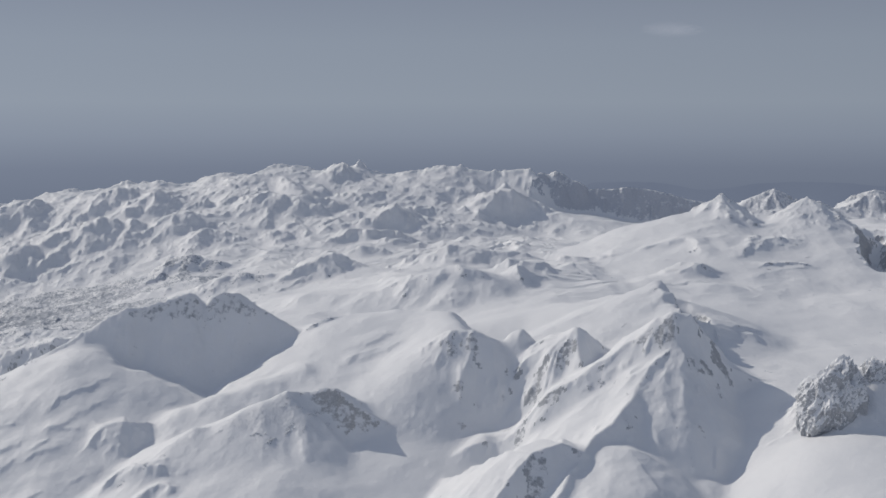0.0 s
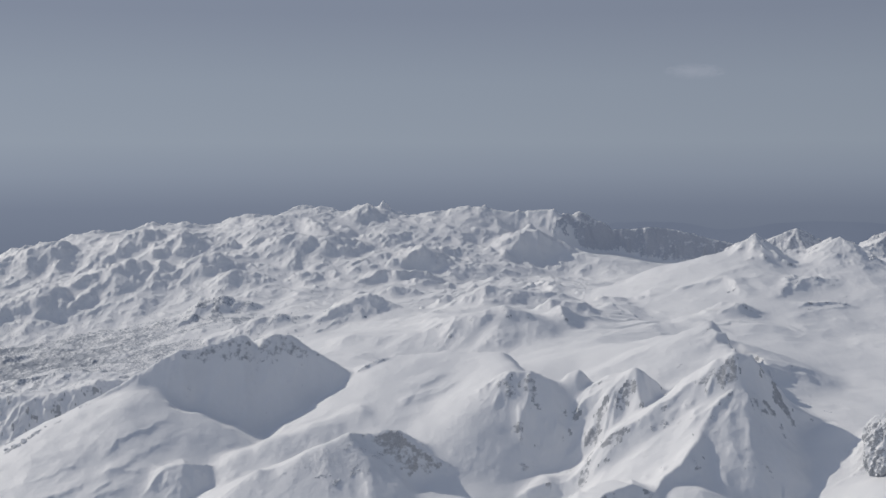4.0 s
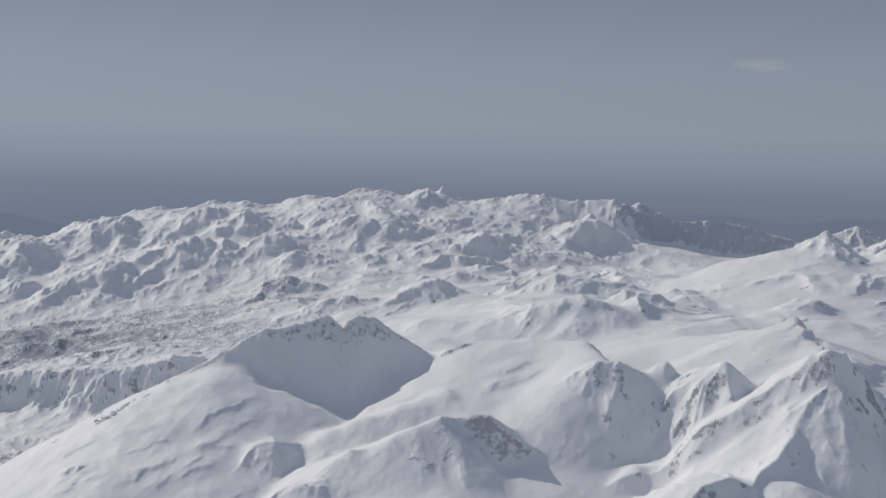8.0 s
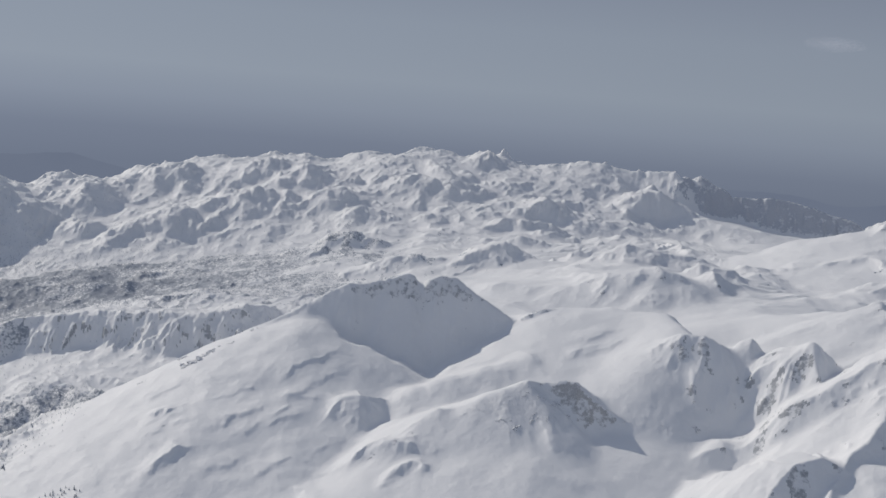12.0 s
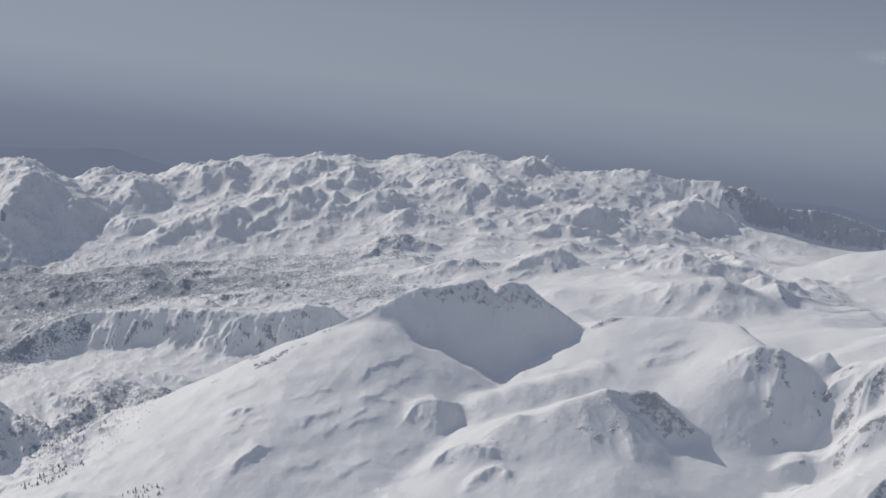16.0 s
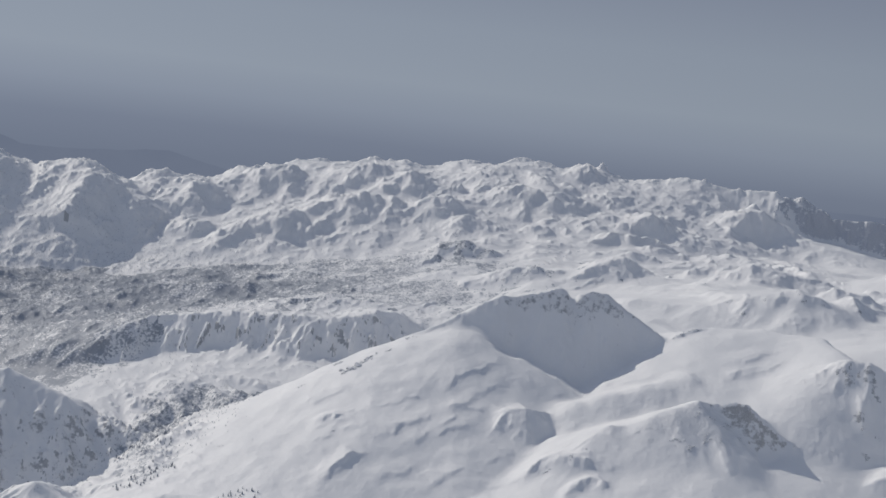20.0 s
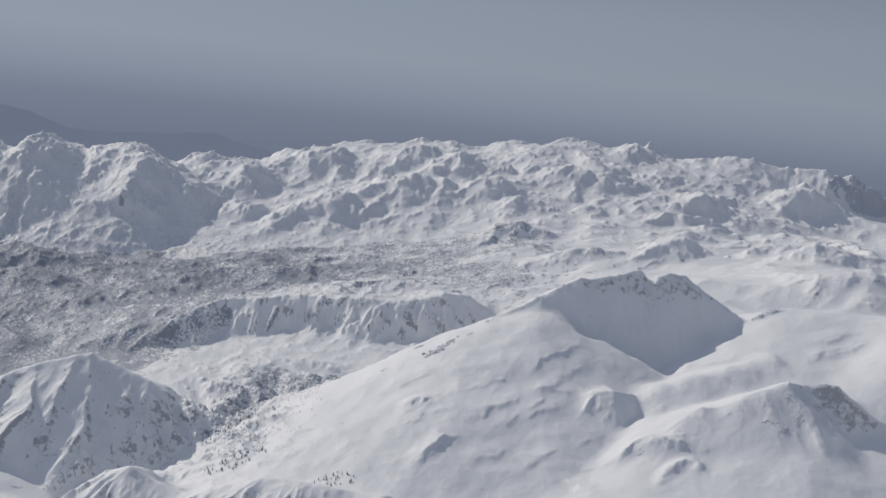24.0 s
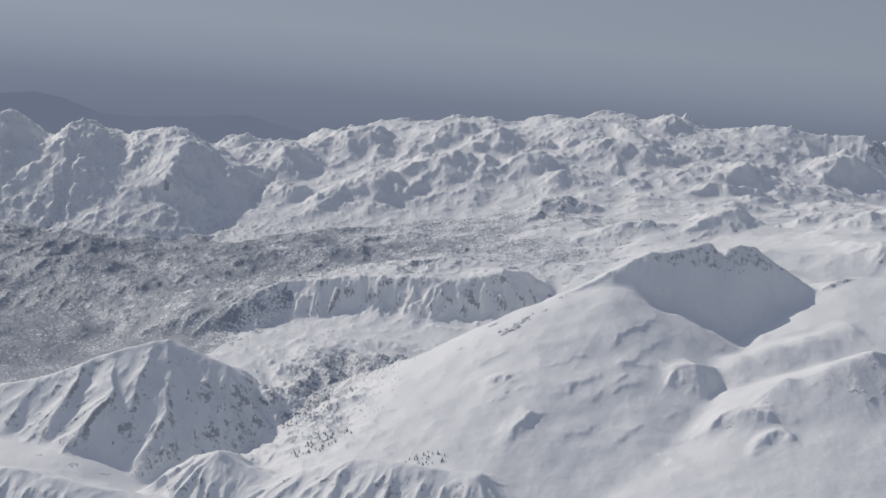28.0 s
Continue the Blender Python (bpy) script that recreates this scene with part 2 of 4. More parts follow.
def ridge_height(wx, wy, pts, left, right, round_top, gully, seed):
    """Height of a ridge along pts (x, y, z). left, right: the fall of its two sides, seen along the ridge.
    gully: how deep the ribs and gullies cut into the sides."""
    best = np.full(wx.shape, -1e9)
    run = 0.0
    for (ax, ay, az), (bx, by, bz) in zip(pts, pts[1:]):
        dx, dy = bx - ax, by - ay
        length = math.hypot(dx, dy)
        t = np.clip(((wx - ax) * dx + (wy - ay) * dy) / length ** 2, 0, 1)
        ox, oy = wx - ax - t * dx, wy - ay - t * dy
        d = np.sqrt(ox * ox + oy * oy)
        s = np.clip((dx * oy - dy * ox) / length / np.maximum(d, 1e-6), -1, 1)
        fall = left + (right - left) * (1 - s) / 2
        cut = 1.0
        if gully:
            over = ((wx - ax) * dx + (wy - ay) * dy) / length - t * length
            u = run + t * length + 45 * np.arctan2(over, np.abs(dx * oy - dy * ox) / length + 1)
            rib = ridged(u, d * 0.22 + 300 * np.sign(s), 38, 3, seed + 7, 0.45) - 0.6
            cut = 1 - gully * np.minimum(d / 30, 1) * np.exp(-(d / 140) ** 2) * rib
        h = az + t * (bz - az) - fall * cut * (np.sqrt(d * d + round_top ** 2) - round_top)
        best = blend(h, best, np.minimum(0.18 * d, 16) + 0.01)
        run += length
    return best


def swell(h, x, y, pts, rise, left, right, seed):
    """Adds a drift, lip or hummock along pts (x, y) to the heights h. left, right: how far its two sides reach."""
    reach = max(left, right) * 1.3
    xs, ys = [p[0] for p in pts], [p[1] for p in pts]
    box = (x > min(xs) - reach) & (x < max(xs) + reach) & (y > min(ys) - reach) & (y < max(ys) + reach)
    if not box.any():
        return h
    bx, by = x[box], y[box]
    bend = 0.18 * (left + right)
    bx, by = bx + bend * fbm(bx, by, 3 * bend + 4, 2, seed), by + bend * fbm(bx, by, 3 * bend + 4, 2, seed + 9)
    best = np.zeros(bx.shape)
    last = len(pts) - 2
    for i, ((ax, ay), (cx, cy)) in enumerate(zip(pts, pts[1:])):
        dx, dy = cx - ax, cy - ay
        length = math.hypot(dx, dy) + 1e-6
        e = ((bx - ax) * dx + (by - ay) * dy) / length ** 2
        t = np.clip(e, 0, 1)
        ox, oy = bx - ax - t * dx, by - ay - t * dy
        d = np.hypot(ox, oy)
        s = np.clip((dx * oy - dy * ox) / length / np.maximum(d, 1e-6), -1, 1)
        q = np.clip(1 - d / (left + (right - left) * (1 - s) / 2), 0, 1)
        along = (i + t) / (last + 1)
        q = q * q * (3 - 2 * q) * 0.5 + q * 0.5
        best = np.maximum(best, abs(rise) * q * np.clip(4 * along + 0.35, 0, 1) * np.clip(4 * (1 - along) + 0.35, 0, 1))
    h[box] += best if rise > 0 else -best
    return h


def blend(a, b, k):
    m = np.clip(0.5 + 0.5 * (a - b) / k, 0, 1)
    return b + (a - b) * m + k * m * (1 - m)


# each mountain: its ridges as (points, left fall, right fall, rounding, warp, gullies)
MOUNTAINS = {}
MOUNTAINS["saddle_mountain"] = [
    ([(-946, 1950, 123), (-885, 1978, 172), (-846, 2007, 202), (-801, 2035, 240)], 0.55, 0.66, 8, 2.5, 0),
    ([(-815, 2028, 230), (-714, 2058, 298), (-620, 2082, 349), (-554, 2105, 386), (-536, 2115, 383), (-477, 2125, 399), (-451, 2135, 409), (-439, 2138, 397)], 0.55, 1.5, 4, 2, 0.08),
    ([(-427, 2142, 380), (-409, 2143, 401), (-392, 2145, 408), (-367, 2146, 407), (-325, 2139, 379), (-288, 2131, 361), (-250, 2124, 340)], 0.6, 1.6, 3, 1, 0.08),
]
MOUNTAINS["saddle_mountain"] += [
    ([(-850, 1995, 196), (-800, 2022, 231), (-744, 2042, 272), (-688, 2052, 303), (-630, 2058, 323), (-588, 2052, 322), (-550, 2036, 306), (-516, 2030, 299), (-485, 2016, 289), (-451, 1998, 264), (-425, 1975, 248)], 0.7, 0.44, 26, 3, 0),
    ([(-485, 1935, 215), (-521, 1935, 224), (-536, 1917, 210), (-561, 1898, 185), (-574, 1880, 159)], 1.1, 0.35, 6, 4, 0),
    ([(-472, 1990, 266), (-492, 1985, 268), (-518, 1965, 247), (-519, 1945, 222)], 0.9, 0.35, 8, 4, 0),
    ([(-397, 1880, 261), (-344, 1900, 278), (-273, 1930, 296), (-228, 1960, 314)], 0.5, 0.7, 26, 5, 0),
]
MOUNTAINS["crag"] = [
    ([(-425, 1700, 184), (-387, 1718, 232), (-372, 1733, 252), (-359, 1743, 262), (-340, 1750, 262), (-299, 1756, 278), (-267, 1770, 294), (-236, 1783, 306)], 0.5, 0.66, 6, 2, 0.1),
    ([(-362, 1742, 261), (-352, 1728, 246), (-346, 1705, 220)], 1.5, 0.8, 2, 2, 0.1),
    ([(-250, 1778, 298), (-233, 1782, 308), (-212, 1788, 306), (-199, 1788, 306), (-178, 1790, 313), (-158, 1785, 311), (-130, 1780, 288), (-70, 1775, 252)], 0.5, 1.8, 2, 2, 0.12),
    ([(-236, 1776, 302), (-238, 1752, 272), (-246, 1728, 243)], 1.2, 1.1, 4, 2, 0.1),
]
MOUNTAINS["crag"] += [
    ([(-204, 1782, 302), (-208, 1760, 274), (-206, 1742, 252)], 1.3, 1.3, 4, 2, 0.1),
    ([(-410, 1672, 196), (-348, 1682, 208), (-266, 1694, 232), (-224, 1700, 234), (-185, 1698, 226)], 0.4, 0.38, 36, 3, 0),
]
MOUNTAINS["snow_dome"] = [
    ([(-161, 2150, 367), (-121, 2148, 372), (-80, 2145, 377)], 0.9, 0.38, 40, 1.5, 0),
    ([(-80, 2145, 377), (5, 2080, 383), (28, 1950, 372), (0, 1905, 336), (-14, 1868, 296), (-34, 1832, 266), (-52, 1795, 241), (-64, 1735, 206), (-80, 1660, 168), (-95, 1570, 128)], 1.3, 0.5, 24, 2, 0),
    ([(14, 1912, 380), (43, 1908, 381), (70, 1904, 370), (104, 1900, 349), (138, 1897, 317), (163, 1893, 277)], 0.5, 1.25, 5, 3, 0.15),
    ([(102, 1925, 359), (110, 1920, 375), (123, 1915, 380), (137, 1890, 349)], 1.1, 1.7, 9, 3, 0.06),
]
MOUNTAINS["snow_dome"] += [
    ([(138, 1876, 288), (173, 1858, 352), (185, 1858, 386), (200, 1860, 395), (226, 1864, 376), (248, 1870, 359)], 0.6, 1.4, 8, 3, 0.25),
]
MOUNTAINS["pyramid_peak"] = [
    ([(340, 1768, 424), (344, 1737, 393), (305, 1706, 368), (272, 1668, 335), (239, 1620, 316), (183, 1560, 280), (142, 1480, 238), (77, 1380, 203)], 1.2, 0.62, 2.5, 3.5, 0.12),
    ([(370, 1768, 390), (387, 1765, 372), (429, 1760, 349), (462, 1755, 335), (511, 1750, 322), (538, 1746, 316)], 0.3, 1.6, 4, 2, 0.05),
    ([(283, 2180, 385), (318, 2140, 404), (347, 2105, 417)], 0.35, 0.45, 30, 3, 0),
    ([(373, 2068, 443), (379, 2050, 441), (388, 2010, 432), (391, 1960, 412), (385, 1900, 401)], 2.4, 0.4, 1.5, 3, 0.1),
]
MOUNTAINS["pyramid_peak"] += [
    ([(178, 1580, 232), (200, 1575, 267), (225, 1570, 281), (247, 1565, 281), (270, 1570, 246)], 0.8, 0.5, 18, 4, 0),
    ([(310, 1560, 236), (347, 1560, 241), (373, 1560, 235), (411, 1560, 218)], 0.8, 0.45, 16, 4, 0),
    ([(334, 1770, 427), (276, 1795, 387), (225, 1790, 339), (216, 1767, 314), (166, 1743, 294), (95, 1720, 237), (13, 1660, 202)], 1.4, 1.2, 6, 2, 0.04),
    ([(318, 1770, 421), (337, 1765, 427), (359, 1770, 422), (381, 1780, 388)], 0.8, 1.7, 9, 1.5, 0.16),
]
MOUNTAINS["pyramid_peak"] += [
    ([(85, 1690, 212), (124, 1670, 246), (155, 1667, 259), (187, 1660, 245)], 0.4, 0.9, 8, 3, 0),
]
MOUNTAINS["rock_tower"] = [
    ([(571, 1640, 369), (605, 1650, 379), (652, 1650, 379)], 0.6, 0.9, 6, 4, 0.2),
]
MOUNTAINS["east_ridge"] = [
    ([(726, 2900, 463), (842, 2925, 478), (952, 2950, 469), (1001, 2950, 465), (1070, 2950, 462)], 0.5, 0.34, 5, 8, 0.35),
    ([(980, 2930, 463), (972, 2860, 415), (970, 2820, 369)], 1.8, 0.25, 6, 5, 0.1),
]
MOUNTAINS["east_ridge"] += [
    ([(300, 3010, 400), (353, 3000, 420), (465, 3000, 460), (564, 3000, 486), (640, 3000, 497), (745, 3000, 476), (898, 3000, 486), (999, 3000, 462)], 0.8, 0.22, 6, 4, 0),
    ([(610, 3000, 478), (655, 3004, 512), (690, 3000, 538), (715, 2994, 508), (742, 2980, 474)], 0.95, 0.62, 3, 8, 0.3),
    ([(830, 3000, 488), (868, 2998, 512), (898, 3000, 532), (935, 2990, 506), (985, 2970, 466)], 0.95, 0.55, 3, 8, 0.3),
]
MOUNTAINS["west_massif"] = [
    ([(-1573, 4060, 351), (-1498, 4085, 431), (-1371, 4113, 470), (-1231, 4141, 482), (-1085, 4169, 505), (-964, 4177, 518), (-847, 4184, 511), (-730, 4192, 541), (-603, 4200, 564), (-511, 4208, 571), (-471, 4215, 544)], 0.4, 0.34, 6, 6, 0.06),
]
MOUNTAINS["high_massif"] = [
    ([(-446, 4230, 532), (-327, 4231, 545), (-258, 4220, 550), (-139, 4208, 551)], 0.4, 0.3, 6, 6, 0.03),
    ([(-139, 4208, 551), (-22, 4190, 559), (65, 4175, 562)], 1.2, 0.5, 6, 6, 0.05),
    ([(65, 4175, 562), (171, 4150, 552), (298, 4120, 561)], 1.2, 1.15, 5, 5, 0.12),
    ([(-456, 4228, 524), (-381, 4230, 568), (-314, 4231, 573)], 0.5, 0.7, 3, 4, 0),
    ([(-302, 4231, 572), (-289, 4232, 596), (-274, 4232, 559)], 1.2, 1.5, 1, 2, 0),
    ([(190, 3900, 405), (298, 3890, 420), (369, 3880, 427), (441, 3815, 410), (466, 3750, 385)], 0.1, 0.5, 10, 8, 0.1),
]
MOUNTAINS["cliff_range"] = [
    ([(312, 4085, 527), (336, 4110, 545), (368, 4115, 537), (383, 4115, 552), (418, 4115, 525), (456, 4115, 518), (479, 4115, 489), (529, 4115, 491), (640, 4112, 499), (730, 4110, 487), (797, 4108, 468), (891, 4100, 450)], 0.4, 1.7, 3, 8, 0.3),
    ([(1038, 4000, 430), (1141, 3968, 432), (1185, 3936, 474), (1267, 3957, 432), (1348, 3979, 450), (1428, 4000, 499), (1522, 4000, 471)], 0.5, 0.9, 2, 9, 0.55),
    ([(1066, 4150, 472), (1131, 4142, 495), (1161, 4142, 462)], 0.5, 1.0, 2, 6, 0.4),
]
MOUNTAINS["left_hill"] = [
    ([(-2167, 3650, 345), (-2014, 3666, 406), (-1939, 3683, 423), (-1887, 3722, 392), (-1798, 3760, 368), (-1689, 3795, 375), (-1616, 3830, 390), (-1532, 3880, 347)], 0.4, 0.6, 16, 8, 0.15),
    ([(-2178, 3600, 319), (-2029, 3590, 325), (-1924, 3575, 324), (-1856, 3563, 311), (-1778, 3552, 272), (-1721, 3540, 231)], 0.15, 1.2, 8, 6, 0.12),
]
MOUNTAINS["far_peak"] = [
    ([(-2537, 3600, 371), (-2428, 3560, 435), (-2376, 3569, 368), (-2270, 3578, 368), (-2238, 3587, 405), (-2203, 3596, 447), (-2170, 3600, 384)], 0.5, 0.75, 6, 8, 0.2),
    ([(-1950, 4310, 352), (-1900, 4320, 365), (-1850, 4330, 368), (-1790, 4350, 356)], 0.6, 0.6, 3, 3, 0.1),
]
MOUNTAINS["scarp"] = [
    ([(-1614, 2450, 55), (-1476, 2470, 112), (-1408, 2485, 143), (-1359, 2500, 168), (-1322, 2535, 179), (-1254, 2538, 194), (-1180, 2542, 208), (-1080, 2545, 218), (-979, 2530, 228)], 0.18, 1.4, 4, 5, 0.4),
    ([(-964, 2510, 206), (-943, 2520, 225), (-866, 2540, 238), (-827, 2560, 251), (-785, 2580, 250), (-745, 2600, 229)], 0.2, 1.4, 4, 5, 0.4),
    ([(-1091, 2760, 202), (-976, 2780, 237), (-875, 2750, 237)], 0.2, 0.3, 20, 8, 0.1),
]
MOUNTAINS["cone"] = [
    ([(-843, 3000, 248), (-716, 3079, 292), (-628, 3030, 288), (-598, 3012, 308), (-562, 2990, 287)], 0.3, 0.45, 6, 5, 0.2),
]
MOUNTAINS["snow_bank"] = [
    ([(-279, 2480, 361), (-211, 2450, 362), (-144, 2430, 371), (-55, 2430, 395), (31, 2412, 413), (85, 2395, 406)], 0.12, 0.62, 8, 5, 0.06),
    ([(140, 2560, 390), (174, 2540, 410), (203, 2500, 387)], 0.3, 0.5, 4, 3, 0),
]
MOUNTAINS["butte"] = [
    ([(-1717, 1900, 62), (-1604, 1900, 99), (-1528, 1912, 127), (-1472, 1923, 151), (-1416, 1935, 171), (-1392, 1940, 174), (-1340, 1938, 160), (-1283, 1937, 143), (-1245, 1935, 107), (-1177, 1930, 87), (-1111, 1924, 81)], 0.6, 1, 6, 4, 0.18),
    ([(-1392, 1940, 174), (-1444, 1890, 128), (-1452, 1860, 100), (-1480, 1820, 54)], 0.9, 1.1, 5, 3, 0.2),
    ([(-1523, 1899, 125), (-1527, 1842, 87), (-1559, 1800, 36)], 1.9, 0.9, 2, 4, 0.3),
    ([(-1467, 1904, 137), (-1451, 1842, 105), (-1473, 1784, 58)], 2.0, 0.9, 2, 4, 0.3),
]
MOUNTAINS["butte"] += [
    ([(-1416, 1920, 161), (-1411, 1872, 131), (-1415, 1832, 95)], 1.9, 0.9, 2, 4, 0.2),
    ([(-1391, 1932, 171), (-1366, 1886, 132), (-1354, 1826, 85), (-1368, 1768, 36)], 1.3, 1.0, 3, 4, 0.15),
]
MOUNTAINS["front_ridge"] = [
    ([(-1292, 1640, 6), (-1257, 1665, 39), (-1233, 1678, 69), (-1217, 1678, 74), (-1177, 1664, 60), (-1129, 1650, 54), (-1074, 1630, 80), (-996, 1610, 109), (-935, 1592, 117), (-859, 1575, 119), (-810, 1558, 125), (-763, 1540, 100)], 0.6, 0.9, 7, 4, 0.36),
]
MOUNTAINS["corner_ridge"] = [
    ([(-1607, 1640, 25), (-1507, 1620, 32), (-1419, 1600, 28), (-1290, 1580, 23)], 0.5, 0.7, 6, 5, 0.3),
]
MOUNTAINS["cliff_peak"] = [
    ([(157, 3955, 414), (166, 3968, 469), (204, 3985, 519), (255, 3978, 479), (321, 3970, 414)], 0.5, 2.4, 2, 2, 0.02),
    ([(-267, 3770, 403), (-202, 3782, 431), (-148, 3795, 462), (-95, 3790, 429), (-67, 3785, 408)], 0.5, 1.7, 3, 2, 0.03),
]

# shelves with steep shaded fronts: (points of the edge, depth of the shelf, fall of the front)
FACES_A = [
    ([(142, 3862, 417), (163, 3897, 467), (181, 3919, 498), (215, 3931, 503), (254, 3927, 479), (288, 3917, 445), (319, 3907, 415)], 88, 1.19),
    ([(-288, 3661, 416), (-248, 3668, 417), (-214, 3678, 423), (-192, 3691, 438), (-143, 3713, 461), (-109, 3705, 440), (-90, 3692, 414)], 54, 1.19),
    ([(-301, 3531, 385), (-273, 3547, 401), (-222, 3555, 400), (-163, 3561, 396), (-117, 3561, 386)], 32, 1.19),
    ([(-893, 3650, 380), (-860, 3680, 417), (-820, 3699, 436), (-778, 3710, 442), (-746, 3706, 429)], 60, 0.7),
]
FACES_B = [
    ([(-967, 3831, 419), (-954, 3869, 469), (-926, 3892, 492), (-886, 3899, 487), (-844, 3883, 447)], 73, 0.7),
    ([(-618, 3792, 447), (-593, 3829, 484), (-554, 3848, 499), (-501, 3843, 485), (-450, 3826, 457)], 50, 0.62),
    ([(-1100, 3651, 379), (-1084, 3683, 416), (-1048, 3696, 422), (-1011, 3704, 419), (-977, 3699, 398), (-942, 3677, 357)], 73, 0.7),
    ([(-1343, 3502, 298), (-1313, 3534, 335), (-1273, 3558, 359), (-1231, 3562, 355), (-1198, 3550, 331)], 76, 0.7),
    ([(-1550, 3494, 263), (-1531, 3515, 285), (-1508, 3526, 294), (-1477, 3519, 280), (-1439, 3517, 269)], 37, 0.7),
]
FACES_C = [
    ([(-1686, 3595, 296), (-1654, 3628, 328), (-1619, 3648, 345), (-1572, 3638, 325)], 43, 0.67),
    ([(-1575, 3721, 386), (-1533, 3739, 381), (-1490, 3750, 369), (-1443, 3751, 343)], 58, 0.67),
    ([(-1438, 3905, 437), (-1413, 3922, 455), (-1374, 3935, 464), (-1322, 3944, 466)], 53, 0.7),
    ([(-1148, 3928, 468), (-1113, 3945, 482), (-1071, 3967, 501), (-1020, 3977, 504)], 67, 0.67),
    ([(-752, 3288, 314), (-726, 3319, 344), (-690, 3329, 349), (-655, 3327, 341), (-595, 3319, 322)], 39, 0.72),
    ([(-535, 3569, 371), (-505, 3592, 394), (-470, 3595, 391), (-451, 3583, 373)], 28, 0.67),
]
FACES_D = [
    ([(-326, 2966, 354), (-300, 2995, 383), (-273, 3009, 392), (-249, 3005, 379)], 54, 0.81),
    ([(-570, 2978, 326), (-508, 2993, 339), (-451, 2991, 335), (-395, 3000, 342), (-331, 3011, 352)], 27, 0.66),
    ([(158, 2443, 425), (171, 2444, 414), (186, 2447, 406), (211, 2452, 391)], 33, 0.73),
    ([(17, 2837, 427), (85, 2839, 417), (132, 2838, 407), (187, 2847, 408)], 42, 0.66),
    ([(-33, 3131, 391), (26, 3138, 389), (86, 3137, 377)], 25, 0.66),
    ([(311, 2857, 387), (369, 2873, 403), (421, 2886, 415)], 25, 0.61),
]
FACES_E = [
    ([(-164, 3483, 379), (-114, 3484, 376), (-65, 3486, 376)], 25, 0.7),
    ([(-214, 3351, 376), (-166, 3353, 369), (-118, 3348, 354)], 28, 0.67),
    ([(-461, 3831, 484), (-407, 3844, 482), (-367, 3849, 476), (-341, 3841, 456)], 41, 0.7),
    ([(-419, 4087, 531), (-393, 4111, 555), (-350, 4137, 577), (-310, 4133, 557), (-257, 4122, 522)], 57, 0.7),
    ([(-718, 3605, 400), (-665, 3601, 386), (-617, 3605, 383), (-578, 3601, 372)], 37, 0.62),
    ([(-1150, 3492, 290), (-1087, 3507, 301), (-1023, 3521, 313), (-968, 3540, 329)], 34, 0.52),
]
FACES_F = [
    ([(484, 2493, 388), (497, 2510, 410), (523, 2524, 422), (547, 2525, 417), (566, 2515, 398)], 30, 0.73),
    ([(716, 2724, 421), (744, 2750, 442), (773, 2764, 451), (795, 2759, 441)], 31, 0.56),
    ([(666, 2551, 376), (699, 2570, 392), (746, 2582, 394), (767, 2577, 383)], 25, 0.7),
    ([(477, 2895, 406), (525, 2905, 415), (568, 2918, 426), (619, 2935, 444), (667, 2950, 459)], 57, 1.01),
    ([(418, 1982, 384), (445, 1985, 376), (474, 1988, 367), (520, 1997, 360)], 25, 1.19),
]
FACES_G = [
    ([(-6, 2870, 414), (62, 2888, 418), (130, 2893, 407), (191, 2898, 398)], 26, 0.61),
    ([(144, 2549, 425), (177, 2549, 418), (208, 2557, 419)], 25, 0.65),
    ([(272, 2754, 410), (330, 2753, 403), (376, 2760, 405), (417, 2776, 417)], 25, 0.56),
    ([(-1579, 3483, 255), (-1543, 3515, 288), (-1496, 3512, 277), (-1448, 3503, 258)], 36, 0.67),
    ([(-1868, 3560, 411), (-1841, 3560, 393), (-1803, 3541, 348)], 75, 0.67),
    ([(-1583, 3734, 393), (-1533, 3744, 379), (-1482, 3738, 344)], 61, 0.67),
]
FACES_H = [
    ([(-2149, 2907, 88), (-2099, 2941, 127), (-2047, 2976, 153), (-1997, 2955, 129)], 40, 0.6),
    ([(-2023, 2950, 124), (-1965, 3011, 166), (-1887, 3010, 158), (-1795, 2998, 141)], 44, 0.54),
    ([(-2011, 2766, 95), (-1976, 2820, 133), (-1920, 2840, 144), (-1807, 2836, 132)], 48, 0.54),
    ([(-1504, 2868, 167), (-1405, 2903, 195), (-1320, 2913, 203), (-1207, 2929, 217)], 31, 0.54),
    ([(-1683, 3618, 318), (-1637, 3649, 341), (-1615, 3658, 345), (-1598, 3641, 320)], 38, 0.67),
    ([(-953, 3718, 430), (-909, 3718, 409), (-868, 3710, 381)], 54, 0.7),
]
FACES_I = [
    ([(-558, 1760, 193), (-535, 1798, 226), (-514, 1821, 247), (-491, 1826, 251), (-471, 1802, 226)], 40, 0.7),
    ([(-801, 1703, 140), (-789, 1724, 155), (-776, 1729, 158), (-762, 1712, 143)], 24, 1.0),
    ([(-158, 1973, 321), (-139, 1984, 329), (-110, 1991, 334), (-87, 1987, 332)], 15, 0.8),
    ([(83, 1506, 254), (118, 1537, 280), (156, 1554, 290), (185, 1550, 277)], 47, 1.3),
]
FACES_J = [
    ([(452, 2754, 424), (516, 2754, 439), (580, 2813, 456), (656, 2860, 469)], 22, 0.8),
    ([(343, 2760, 404), (398, 2736, 409), (445, 2794, 427)], 26, 0.7),
    ([(659, 2510, 393), (718, 2552, 397), (778, 2592, 400)], 24, 0.9),
    ([(692, 2694, 434), (757, 2762, 448), (814, 2780, 441)], 24, 0.8),
]
